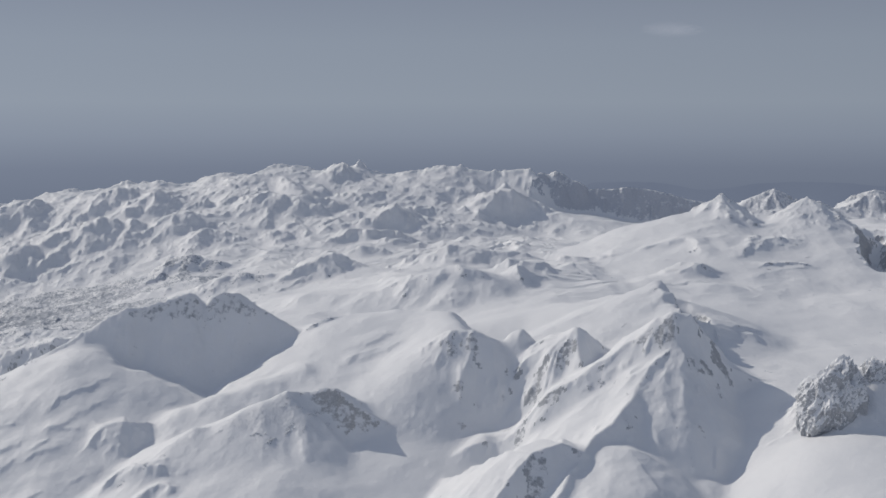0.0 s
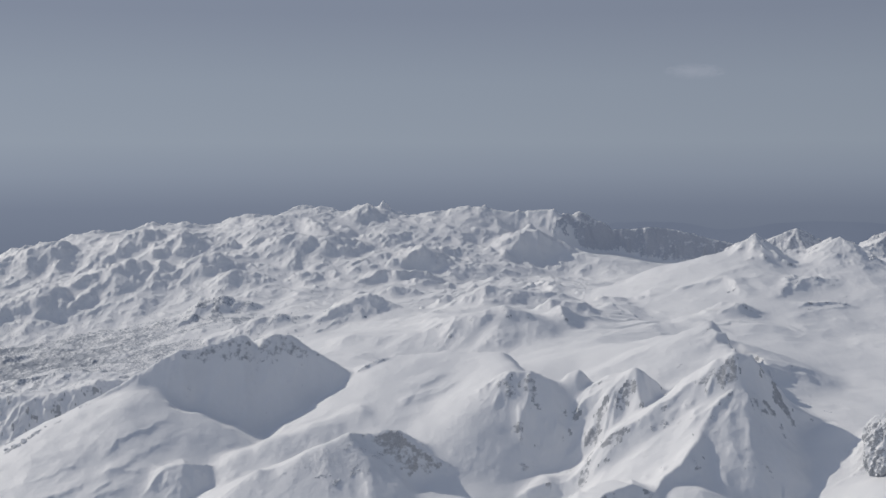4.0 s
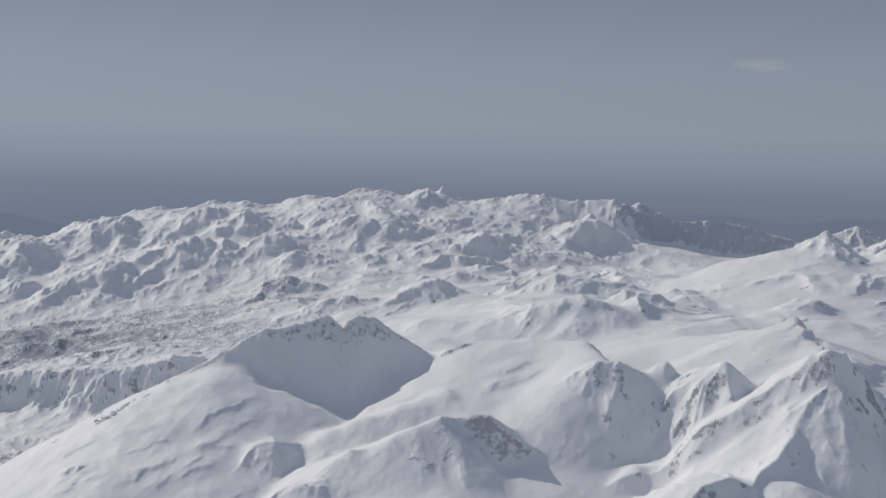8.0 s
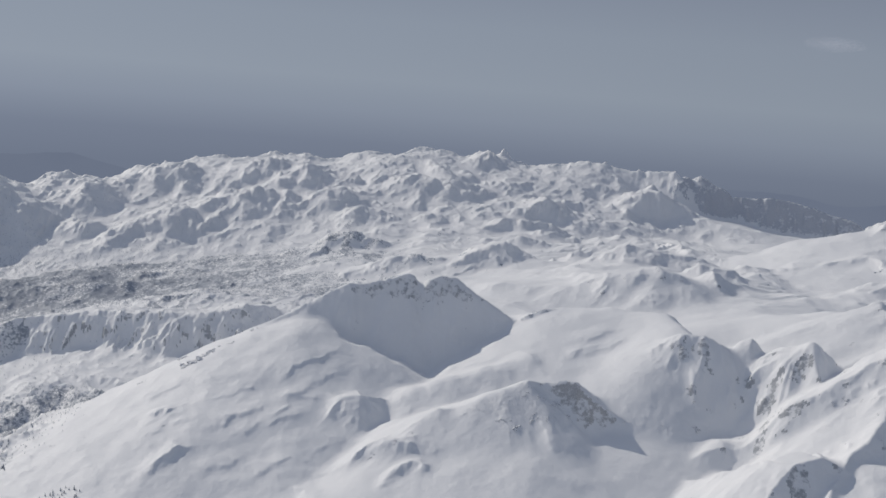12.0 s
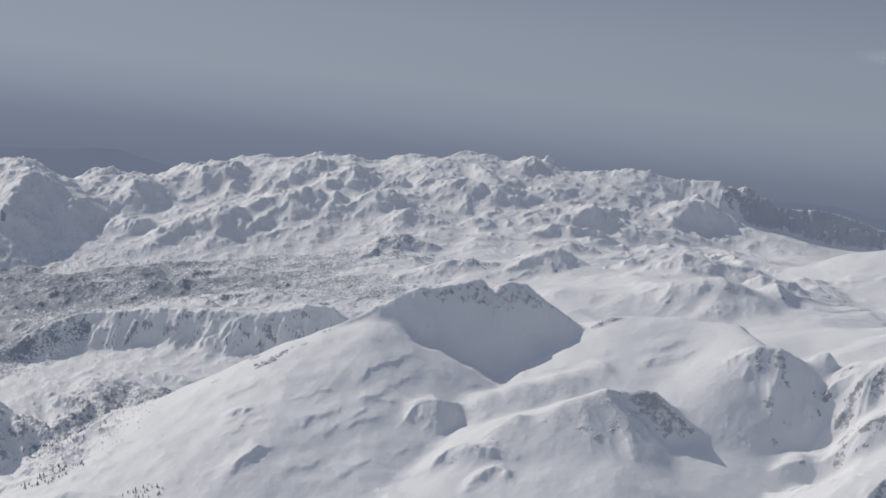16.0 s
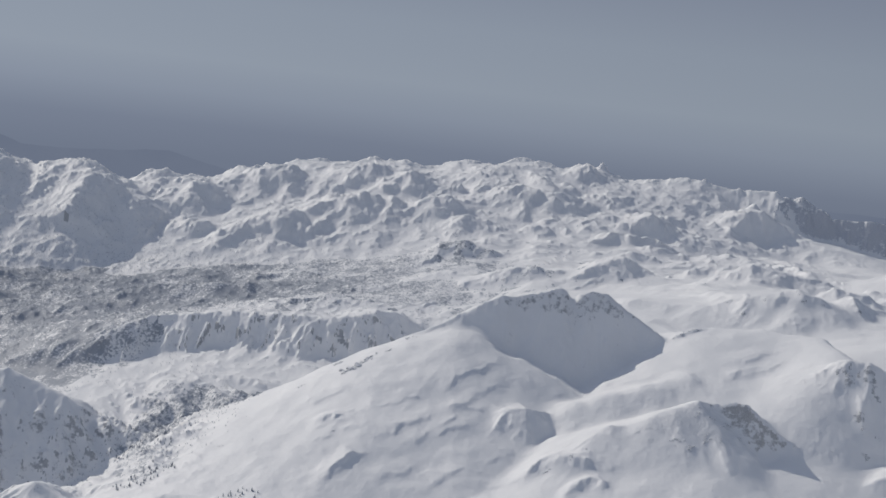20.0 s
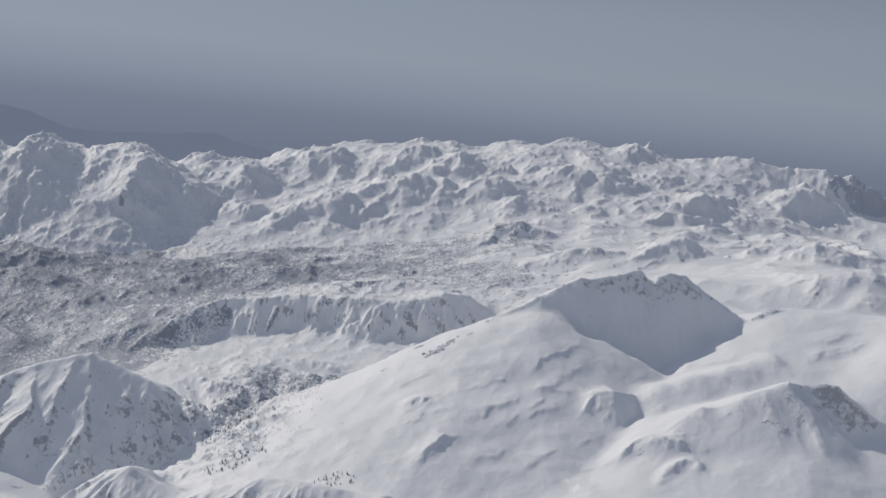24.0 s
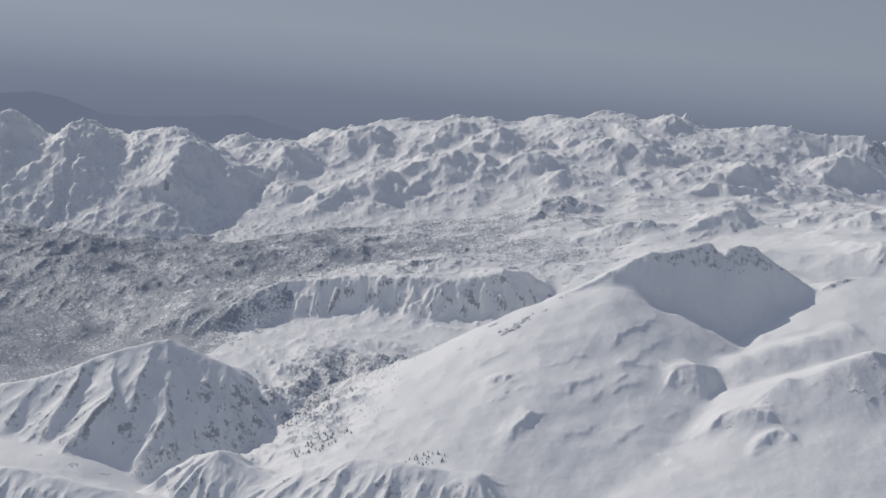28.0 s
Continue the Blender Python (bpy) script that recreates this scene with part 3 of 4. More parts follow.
FACES = FACES_A + FACES_B + FACES_C + FACES_D + FACES_E + FACES_F + FACES_G + FACES_H + FACES_I + FACES_J

# drifts, lips and hummocks: (points, rise, reach to the left, reach to the right)
SWELLS_A = [
    ([(-426, 1602), (-408, 1626), (-388, 1635), (-374, 1616)], 10, 20, 14),
    ([(-557, 1640), (-542, 1616), (-527, 1593)], 3.5, 25, 8),
    ([(-779, 1649), (-759, 1692), (-739, 1715)], 8, 30, 14),
    ([(-617, 1656), (-604, 1678), (-580, 1692)], 2.8, 34, 8),
    ([(-694, 1658), (-669, 1678), (-643, 1691)], 2.8, 34, 8),
    ([(-485, 1664), (-460, 1687), (-421, 1673), (-386, 1664)], 12, 30, 18),
    ([(-540, 1668), (-513, 1664), (-492, 1668)], 2.8, 30, 6),
    ([(70, 1700), (110, 1790), (170, 1850)], -26, 60, 60),
    ([(-541, 1716), (-509, 1738), (-477, 1752)], 2.8, 34, 8),
]
SWELLS_B = [
    ([(-666, 1744), (-635, 1763)], 2.8, 34, 8),
    ([(-816, 1746), (-797, 1752), (-785, 1775), (-751, 1778)], 2.8, 34, 8),
    ([(-701, 1753), (-679, 1777), (-649, 1796), (-637, 1796)], 4.2, 30, 8),
    ([(363, 1758), (451, 1989), (533, 2032)], 9, 50, 9),
    ([(-626, 1763), (-600, 1786), (-575, 1777)], 2.8, 30, 6),
    ([(-621, 1770), (-601, 1820), (-571, 1862), (-535, 1910)], 2.8, 34, 8),
    ([(-810, 1791), (-798, 1805), (-779, 1796)], 8, 30, 12),
    ([(-727, 1824), (-691, 1843), (-664, 1852)], 2.8, 30, 6),
    ([(-618, 1829), (-582, 1833), (-556, 1829)], 2.8, 30, 6),
]
SWELLS_C = [
    ([(-842, 1867), (-828, 1876), (-810, 1881), (-787, 1876)], 3.5, 40, 6),
    ([(-628, 1876), (-615, 1900), (-593, 1914), (-565, 1942), (-550, 1961)], 3.5, 40, 6),
    ([(-169, 1954), (-125, 1974), (-92, 1985)], 2.8, 34, 8),
    ([(-97, 1980), (-75, 1999)], 3.5, 20, 8),
    ([(-143, 1999), (-109, 2022), (-80, 2032)], 4.2, 40, 10),
    ([(-376, 2010), (-325, 1991), (-279, 1976)], 2.8, 34, 8),
    ([(-564, 2046), (-502, 2036), (-439, 2013)], -12, 45, 45),
    ([(418, 2060), (428, 2000), (428, 1930)], -46, 30, 60),
    ([(-242, 2117), (-217, 2121), (-187, 2140)], 6, 25, 8),
]
SWELLS_D = [
    ([(164, 2523), (221, 2702), (213, 2513)], 12, 25, 9),
    ([(671, 2570), (754, 2608), (801, 2603)], 8, 30, 8),
    ([(-143, 2617), (-67, 2409), (-11, 2405), (13, 2428), (68, 2400), (94, 2381)], 12, 70, 30),
    ([(649, 2631), (706, 2735), (744, 2811)], 8, 30, 8),
    ([(-1093, 2712), (-995, 2745), (-910, 2721)], 8, 50, 20),
    ([(511, 2754), (565, 2764), (579, 2650)], 10, 40, 22),
    ([(1049, 2938), (1000, 2782), (948, 2617)], -75, 45, 45),
    ([(66, 2948), (197, 3344), (183, 2919)], 12, 40, 12),
    ([(-1276, 3094), (-1154, 3155), (-1017, 3075)], 10, 60, 18),
]
SWELLS = SWELLS_A + SWELLS_B + SWELLS_C + SWELLS_D


def step_face(h, x, y, pts, shelf, fall):
    """Raises a shelf that ends in a steep face along pts (x, y, z), on their right hand. shelf: how far it runs back level."""
    reach = shelf + 90
    xs, ys = [p[0] for p in pts], [p[1] for p in pts]
    box = (x > min(xs) - reach) & (x < max(xs) + reach) & (y > min(ys) - reach) & (y < max(ys) + reach)
    if not box.any():
        return h
    bx, by = x[box], y[box]
    size = min(max((ys[0] - 1000) / 2000, 0.25), 1.0)
    bx, by = bx + 14 * size * fbm(bx, by, 60, 4, 811, 0.55), by + 14 * size * fbm(bx, by, 60, 4, 815, 0.55)
    best = np.full(bx.shape, -1e3)
    for (ax, ay, az), (cx, cy, cz) in zip(pts, pts[1:]):
        dx, dy = cx - ax, cy - ay
        length = math.hypot(dx, dy) + 1e-6
        run = ((bx - ax) * dx + (by - ay) * dy) / length
        t = np.clip(run / length, 0, 1)
        past = np.abs(run - t * length)
        off = (dx * (by - ay) - dy * (bx - ax)) / length
        back = 0.12 * off + 0.4 * np.maximum(off - shelf, 0)
        best = np.maximum(best, az + t * (cz - az) - (1.0 - 0.55 * size) * past - np.where(off > 0, back, -fall * off))
    h[box] = blend(best + 5 * size * fbm(bx, by, 60, 4, 819), h[box], 3 + 12 * size)
    return h


def woodland(x, y):
    """How thickly the trees stand, 0 to 1: the valley under the scarp, thinning out over the plateau."""
    w = 1.3 * np.exp(-((x + 2120) / 600) ** 2 - ((y - 2950) / 480) ** 2)
    w = w + 0.8 * np.exp(-((x + 1850) / 400) ** 2 - ((y - 2420) / 230) ** 2)
    w = w + 0.42 * np.exp(-((x + 1200) / 560) ** 2 - ((y - 3020) / 380) ** 2)
    w = w + 0.6 * np.exp(-((x + 1120) / 120) ** 4 - ((y - 2040) / 240) ** 4)
    return np.clip(w * (1 + 0.55 * fbm(x, y, 140, 3, 61) + 0.3 * fbm(x, y, 40, 2, 66)), 0, 1)


def cover(x, y):
    """Height of the ground at (x, y) and which mountain it belongs to (0: the open land)."""
    h = land(x, y)
    h = h + 8 * fbm(x, y, 200, 3, 11, 0.33) + 16 * fbm(x, y, 390, 2, 15) * np.clip((y - 2200) / 200, 0, 1) * np.clip((x + 800) / 300, 0, 1)
    far = np.clip((y - 2080) / 450, 0, 1) * np.clip((x + 900) / 200, 0.6, 1)
    h = h + far * np.clip((900 - x) / 500, 0.5, 1) * (8 * (ridged(x, y, 230, 4, 71, 0.42) - 0.7) + 3 * fbm(x, y, 110, 2, 77, 0.45))
    west = np.clip((-1050 - x) / 200, 0, 1) * np.clip((y - 2560 + np.clip(-x - 1500, 0, 300)) / 150, 0, 1) * np.clip((3750 - y) / 200, 0, 1)
    h = h + west * (7 * ridged(x, y, 170, 4, 83, 0.45) - 4)
    layered = np.clip((y - 2150) / 300, 0, 1) * np.clip((x + 1000) / 300, 0.35, 1) * np.clip((3700 - y) / 300, 0, 1)
    h = h + layered * smooth(-0.25, 0.35, fbm(x, y, 500, 2, 41)) * 5 * ledges(x, y, 520, 6, 43)
    owner = np.zeros(x.shape, np.int16)
    bend_x, bend_y = fbm(x, y, 40, 3, 301), fbm(x, y, 40, 3, 311)
    wide_x, wide_y = 8 * fbm(x, y, 120, 2, 331, 0.4), 8 * fbm(x, y, 120, 2, 341, 0.4)
    ripple = fbm(x, y, 60, 3, 321, 0.42) + 4 * fbm(x, y, 150, 2, 351, 0.4)
    for k, (name, ridges) in enumerate(MOUNTAINS.items()):
        if name == "cliff_peak":      # the massif is broken up before its sharp peaks are set on it
            massif = np.clip((y - 3480 + 200 * np.clip((-1500 - x) / 200, 0, 1)) / 250, 0, 1) * np.clip((300 - x) / 350, 0.2, 1)
            crest = massif * np.clip((y - 3950) / 100, 0, 1)
            massif = massif * np.clip((4140 - y) / 140, 0.45, 1)
            wave_x, wave_y = x + 60 * fbm(x, y, 420, 2, 5), y + 60 * fbm(x, y, 420, 2, 6)
            h = h + massif * (15 * (ridged(wave_x, wave_y * 0.8, 250, 6, 91, 0.5) - 0.8) + 10 * fbm(wave_x, wave_y, 170, 5, 97, 0.5) + 5 * ledges(x, y, 420, 5, 95)) + crest * 5 * (ridged(x, y, 110, 4, 131, 0.5) - 0.7)
        for j, (pts, left, right, rnd, warp, gully) in enumerate(ridges):
            xs, ys = [p[0] for p in pts], [p[1] for p in pts]
            reach = min((max(p[2] for p in pts) - min(h.min(), 200)) / min(left, right), 1500)
            box = (x > min(xs) - reach) & (x < max(xs) + reach) & (y > min(ys) - reach) & (y < max(ys) + reach)
            if not box.any():
                continue
            bx, by = x[box], y[box]
            soft = min(max(warp / 3, 0.2), 1)
            r = ridge_height(bx + warp * bend_x[box] + soft * wide_x[box], by + warp * bend_y[box] + soft * wide_y[box], pts, left, right, rnd, gully, 100 + 20 * k + 3 * j)
            r = r + ripple[box] * np.clip((by - 1700) / 900, 0.35, 0.8)
            old = h[box]
            h[box] = blend(r, old, 8.0)
            own = owner[box]
            own[r > old - 2] = k + 1
            owner[box] = own
    for k, (pts, rise, left, right) in enumerate(SWELLS):
        h = swell(h, x, y, pts, rise, left, right, 400 + 7 * k)
    brushy = smooth(-350, -1000, x) * smooth(2420, 2560, y + 0.15 * (x + 1500)) * smooth(3480, 3250, y)
    h = h + brushy * (4.0 * (ridged(x, y * 0.7, 46, 4, 881, 0.55) - 0.9) + 2.0 * fbm(x, y, 20, 3, 885, 0.6))
    gorge = np.exp(-((x + 1120) / 190) ** 4 - ((y - 2060) / 320) ** 4) * smooth(150, 95, h)
    h = h + gorge * (14 * (ridged(x + 0.6 * y, y, 90, 5, 87, 0.58) - 0.7) + 1.5 * fbm(x, y, 14, 2, 89))
    for pts, shelf, fall in FACES:
        h = step_face(h, x, y, pts, shelf, fall)
    broken = smooth(3150, 3500, y) * smooth(550, 150, x)
    h = h + broken * (8 * (ridged(x + 25 * fbm(x, y, 130, 2, 861), y * 0.85, 120, 5, 871, 0.52) - 0.9) + 2 * fbm(x, y, 30, 3, 865))
    return h, owner


COLS, ROWS = 1150, 860
NEAR_Y, FAR_Y = 1330.0, 4480.0
v = np.linspace(0, 1, ROWS)
row_y = NEAR_Y * (FAR_Y / NEAR_Y) ** v
u = np.linspace(-1, 1, COLS)
gx = -420 + u[None, :] * (0.47 * row_y[:, None] + 450)
gy = np.repeat(row_y[:, None], COLS, 1)
gx, gy = gx.astype(np.float32), gy.astype(np.float32)
gz, owner = cover(gx, gy)


def blur(a, r):
    """Mean over a square of 2 r + 1 cells."""
    for axis in (0, 1):
        pad = [(0, 0), (0, 0)]
        pad[axis] = (r + 1, r)
        c = np.cumsum(np.pad(a, pad, mode="edge"), axis=axis)
        n = a.shape[axis]
        a = (c[2 * r + 1:2 * r + 1 + n] - c[:n] if axis == 0 else c[:, 2 * r + 1:2 * r + 1 + n] - c[:, :n]) / (2 * r + 1)
    return a


def slope_of(z):
    return np.hypot(np.gradient(z, axis=1) / np.gradient(gx, axis=1), np.gradient(z, axis=0) / np.gradient(gy, axis=0))


# broken rock on steep ground, wind-cut drifts on easy ground, and snow that fills the hollows
gz = gz.astype(np.float64)
steep_part = smooth(0.45, 1.0, blur(slope_of(gz), 2))
reach_far = np.clip(gy / 2200, 0.7, 1.2)
crack_x, crack_y = gx + 6 * fbm(gx, gy, 30, 2, 701), gy + 6 * fbm(gx, gy, 30, 2, 702)
rugged = steep_part * reach_far * (2.6 * (ridged(crack_x, crack_y, 44, 5, 711, 0.55) - 0.9) + 1.5 * fbm(gx, gy, 12, 2, 721))
rugged = rugged * (0.45 + 0.9 * smooth(-0.3, 0.5, fbm(gx, gy, 110, 2, 725)))
patchy = smooth(-0.1, 0.5, fbm(gx, gy, 160, 3, 731))
drift = (1 - steep_part) * reach_far * (0.9 * patchy * (ridged(gx + 0.5 * gy, gy - 0.3 * gx, 46, 3, 741, 0.45) - 0.7) + 1.6 * fbm(gx, gy, 75, 3, 751, 0.45) + 0.22 * fbm(gx, gy, 13, 2, 761))
rough_rock = gz + rugged + drift
fill = blur(blur(rough_rock, 3), 3)
gz = blend(rough_rock, fill - 0.2, 1.2)


def height_at(x, y):
    """Height of the finished ground under (x, y)."""
    i = np.clip(np.log(np.asarray(y) / NEAR_Y) / math.log(FAR_Y / NEAR_Y) * (ROWS - 1), 0, ROWS - 1.01)
    j = np.clip(((np.asarray(x) + 420) / (0.47 * np.asarray(y) + 450) + 1) / 2 * (COLS - 1), 0, COLS - 1.01)
    a, b = i.astype(int), j.astype(int)
    s, t = i - a, j - b
    return (gz[a, b] * (1 - s) + gz[a + 1, b] * s) * (1 - t) + (gz[a, b + 1] * (1 - s) + gz[a + 1, b + 1] * s) * t


def sheet(name, xs, ys, zs, keep, mat, parent=None):
    """A mesh of the cells of the grid that keep names."""
    rows, cols = xs.shape
    idx = np.arange(rows * cols).reshape(rows, cols)
    quads = np.stack([idx[:-1, :-1], idx[:-1, 1:], idx[1:, 1:], idx[1:, :-1]], -1)[keep]
    used, inverse = np.unique(quads, return_inverse=True)
    co = np.stack([xs.ravel()[used], ys.ravel()[used], zs.ravel()[used]], 1)
    me = bpy.data.meshes.new(name)
    n = len(quads)
    me.vertices.add(len(co))
    me.vertices.foreach_set("co", co.astype(np.float32).ravel())
    me.loops.add(4 * n)
    me.loops.foreach_set("vertex_index", inverse.astype(np.int32).ravel())
    me.polygons.add(n)
    me.polygons.foreach_set("loop_start", np.arange(0, 4 * n, 4, dtype=np.int32))
    me.polygons.foreach_set("use_smooth", np.ones(n, bool))
    me.update(calc_edges=True)
    me.materials.append(mat)
    ob = new(name, me)
    ob.parent = parent
    return ob


# ---- the land and its mountains ----
dzx = (gz[:-1, 1:] - gz[:-1, :-1]) / (gx[:-1, 1:] - gx[:-1, :-1])
dzy = (gz[1:, :-1] - gz[:-1, :-1]) / (gy[1:, :-1] - gy[:-1, :-1])
steepness = np.sqrt(dzx ** 2 + dzy ** 2)
cx, cy = gx[:-1, :-1], gy[:-1, :-1]
patch = fbm(cx, cy, 34, 4, 501, 0.55)
cell_owner = owner[:-1, :-1]
thickness = woodland(cx, cy) + 0.12 * patch
cell_owner = np.where((cell_owner == list(MOUNTAINS).index("scarp") + 1) & (thickness > 0.3), 0, cell_owner)
# gorge floor: brush and rubble, whose scrub colour also stands in for shade
in_gorge = (np.exp(-((cx + 1120) / 190) ** 4 - ((cy - 2060) / 320) ** 4) + 0.25 * patch > 0.45) & (gz[:-1, :-1] + 14 * patch < 92) & (cx + 30 * patch > -1215 + 0.5 * np.clip(2000 - cy, 0, 300))
cell_owner = np.where(in_gorge, -1, cell_owner)
wooded = (cell_owner == 0) & (thickness > 0.42)
sparse = (cell_owner == 0) & ~wooded & (thickness > 0.13)
near_half = cy < 2650
ground = tagged(sheet("ground", gx, gy, gz, (cell_owner == 0) & ~wooded & ~sparse & near_half, SNOW), "rolling snow-covered alpine plateau and valleys", "ground", kind="structure")
tagged(sheet("ground", gx, gy, gz, (cell_owner == 0) & ~wooded & ~sparse & ~near_half, FAR_SNOW), "snow plateau below the distant massif", "ground", kind="structure")
tagged(sheet("ground", gx, gy, gz, wooded, SCRUB), "snowy valley floor broken by dwarf pine and boulders", "ground", kind="structure")

tagged(sheet("ground", gx, gy, gz, sparse, THIN_SCRUB), "open snow at the edge of the wood with scattered scrub", "ground", kind="structure")

tagged(sheet("ground", gx, gy, gz, in_gorge, THIN_SCRUB), "rubble-strewn snowy gorge floor with dwarf pine, darkened for shade", "ground", kind="structure")

LABELS = {
    "saddle_mountain": ("notched double-peaked snow mountain with a shaded face", 2.0),
    "crag": ("small snow peak with a bare grey rock face", 2.0),
    "snow_dome": ("broad rounded snow dome with a steep fluted flank", 0.06),
    "pyramid_peak": ("sharp snow pyramid with a bright lit ridge", 0.15),
    "rock_tower": ("low snow shoulder with grey rock beside a knob", 0.8),
    "east_ridge": ("long snow ridge with scattered rock outcrops", 0.42),
    "west_massif": ("distant white massif with lumpy snowfields", -1.5),
    "high_massif": ("distant high snow plateau with a small horn", -1.5),
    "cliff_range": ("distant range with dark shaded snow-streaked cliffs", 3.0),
    "left_hill": ("rounded distant snow hill above shaded cliffs", -1.5),
    "far_peak": ("distant pointed snow peak above hazy hills", -1.5),
    "scarp": ("fluted snow scarp with rock bands above the valley", -0.12),
    "cone": ("small snow cone rising from the plateau", 0.20),
    "snow_bank": ("low wind-cut snow bank on the plateau", 0.15),
    "butte": ("steep ribbed snow mountain with broken rock bands", 0.5),
    "front_ridge": ("snow ridge with deep flutings and rocky edges", 0.34),
    "cliff_peak": ("small dark-faced peak on the distant massif", -1.5),
    "corner_ridge": ("low snow ridge with scattered dark rocks", 0.3),
}
BARE_ABOVE = {"saddle_mountain": 366, "crag": 252}      # rock shows only above these heights
for k, name in enumerate(MOUNTAINS):
    label, bare = LABELS[name]
    mine = cell_owner == k + 1
    rocky = mine & (steepness > 0.6) & (patch + 0.5 * (steepness - 1.0) > 0.62 - bare)
    if not mine.any():
        continue
    rocky &= gz[:-1, :-1] + 14 * patch > BARE_ABOVE.get(name, -1e3)
    mountain = tagged(new("mountain"), label, "mountain")
    distant = name in ("west_massif", "high_massif", "cliff_range", "left_hill", "far_peak", "cliff_peak")
    sheet("snow_slope", gx, gy, gz, mine & ~rocky, FAR_SNOW if distant else SNOW, mountain)
    # the cliff range's rock cover also paints in its bluish shade
    if rocky.any():
        tagged(sheet("rock_face", gx, gy, gz, rocky, {"rock_tower": BARE_ROCK, "crag": CRAG, "saddle_mountain": FACE, "cliff_range": SHADE_CLIFF}.get(name, ROCK), mountain), "grey rock showing through plastered snow")

# the land beyond, to the horizon on every side
sx = np.concatenate([np.linspace(-9000, -2600, 20), np.linspace(-2400, 1700, 30), np.linspace(1900, 8000, 20)])
sy = np.concatenate([np.linspace(-8000, 1200, 24), np.linspace(1500, 4300, 20), np.linspace(4600, 11000, 20)])
ox, oy = np.meshgrid(sx, sy)
inside = np.clip(1.6 - np.hypot((ox + 420) / 2300, (oy - 2900) / 1700), 0, 1)
oz = -60 + (np.clip(land(ox, oy), -40, 420) - 30) * inside + 60 * fbm(ox, oy, 1500, 4, 9) * (1 - inside) - 90 * inside
tagged(sheet("ground", ox, oy, oz, np.ones((len(sy) - 1, len(sx) - 1), bool), SNOW), "snow-covered lower country out to the horizon", "ground", kind="structure")

# ---- distance: blue ranges behind the snow, their haze painted in as glowing colour ----
m, nodes, links = material("glowing_haze_blue")
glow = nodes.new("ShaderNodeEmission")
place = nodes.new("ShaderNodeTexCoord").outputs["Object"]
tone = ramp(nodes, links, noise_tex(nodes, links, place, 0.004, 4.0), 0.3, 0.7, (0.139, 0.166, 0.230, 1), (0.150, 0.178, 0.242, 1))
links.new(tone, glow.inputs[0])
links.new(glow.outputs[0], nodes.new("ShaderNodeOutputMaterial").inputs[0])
HAZE_GLOW = m


def far_range(crest, seed):
    """A worn range, hazy by its painted glow, whose crest runs along the points."""
    steps = 60
    t = np.linspace(0, len(crest) - 1, steps)
    px, py, pz = (np.interp(t, range(len(crest)), [p[i] for p in crest]) for i in range(3))
    pz = pz + 5 * fbm(px, py, 160, 3, seed)
    rows = [(-160, -260), (-60, -60), (0, 0), (120, -160)]
    xs = np.stack([px for _ in rows])
    ys = np.stack([py + a for a, _ in rows])
    zs = np.stack([pz + b for _, b in rows])
    return sheet("backdrop", xs, ys, zs, np.ones((3, steps - 1), bool), HAZE_GLOW)


tagged(far_range([(440, 4550, 440), (560, 4550, 497), (780, 4550, 494), (960, 4520, 470), (1120, 4500, 488), (1290, 4450, 505), (1450, 4400, 500), (1650, 4350, 490)], 601), "dark blue horizon hills with haze put in as glow", "hills", kind="structure")
tagged(far_range([(-2960, 4280, 440), (-2690, 4320, 468), (-2600, 4350, 455), (-2449, 4380, 398), (-2200, 4420, 410), (-1910, 4480, 437), (-1640, 4520, 375)], 602), "dark blue horizon hills with haze put in as glow", "hills", kind="structure")

# ---- conifers: those on the near valley side one by one, the valley wood as a whole ----
# needles dusted with snow; valley haze is painted in as paler blue
m, nodes, links = material("snowy_haze_paled_needles")
place = nodes.new("ShaderNodeTexCoord").outputs["Object"]
leaf = ramp(nodes, links, noise_tex(nodes, links, place, 0.9, 3.0), 0.35, 0.75, (0.16, 0.19, 0.235, 1), (0.50, 0.54, 0.60, 1))
shader = node(nodes, "ShaderNodeBsdfPrincipled", Roughness=0.8)
links.new(leaf, shader.inputs["Base Color"])
links.new(shader.outputs[0], nodes.new("ShaderNodeOutputMaterial").inputs[0])
NEEDLES = m
m, nodes, links = material("bark")
place = nodes.new("ShaderNodeTexCoord").outputs["Object"]
tone = ramp(nodes, links, noise_tex(nodes, links, place, 3.0, 4.0), 0.3, 0.7, (0.07, 0.055, 0.045, 1), (0.16, 0.13, 0.11, 1))
shader = node(nodes, "ShaderNodeBsdfPrincipled", Roughness=0.9)
links.new(tone, shader.inputs["Base Color"])
links.new(shader.outputs[0], nodes.new("ShaderNodeOutputMaterial").inputs[0])
BARK = m


def crown_mesh(rng, tiers, sides):
    """Drooping whorls of branches, each a ragged skirt with a gap above the next."""
    verts, faces = [], []
    for k in range(tiers):
        low, top = 0.10 + 0.80 * k / tiers, 0.10 + 0.80 * (k + 1) / tiers + 0.14
        wide = 0.24 * (1 - k / (tiers + 0.3))
        start = len(verts)
        verts.append((0, 0, min(top, 1.0)))
        for i in range(sides):
            a = 2 * math.pi * (i + 0.5 * (k % 2)) / sides
            r = wide * rng.uniform(0.65, 1.15) * (1.0 if i % 2 else 0.72)
            verts.append((r * math.cos(a), r * math.sin(a), low + rng.uniform(-0.03, 0.05)))
        faces += [(start, start + 1 + i, start + 1 + (i + 1) % sides) for i in range(sides)]
        faces.append(tuple(range(start + sides, start, -1)))
    return verts, faces


rng = random.Random(5)


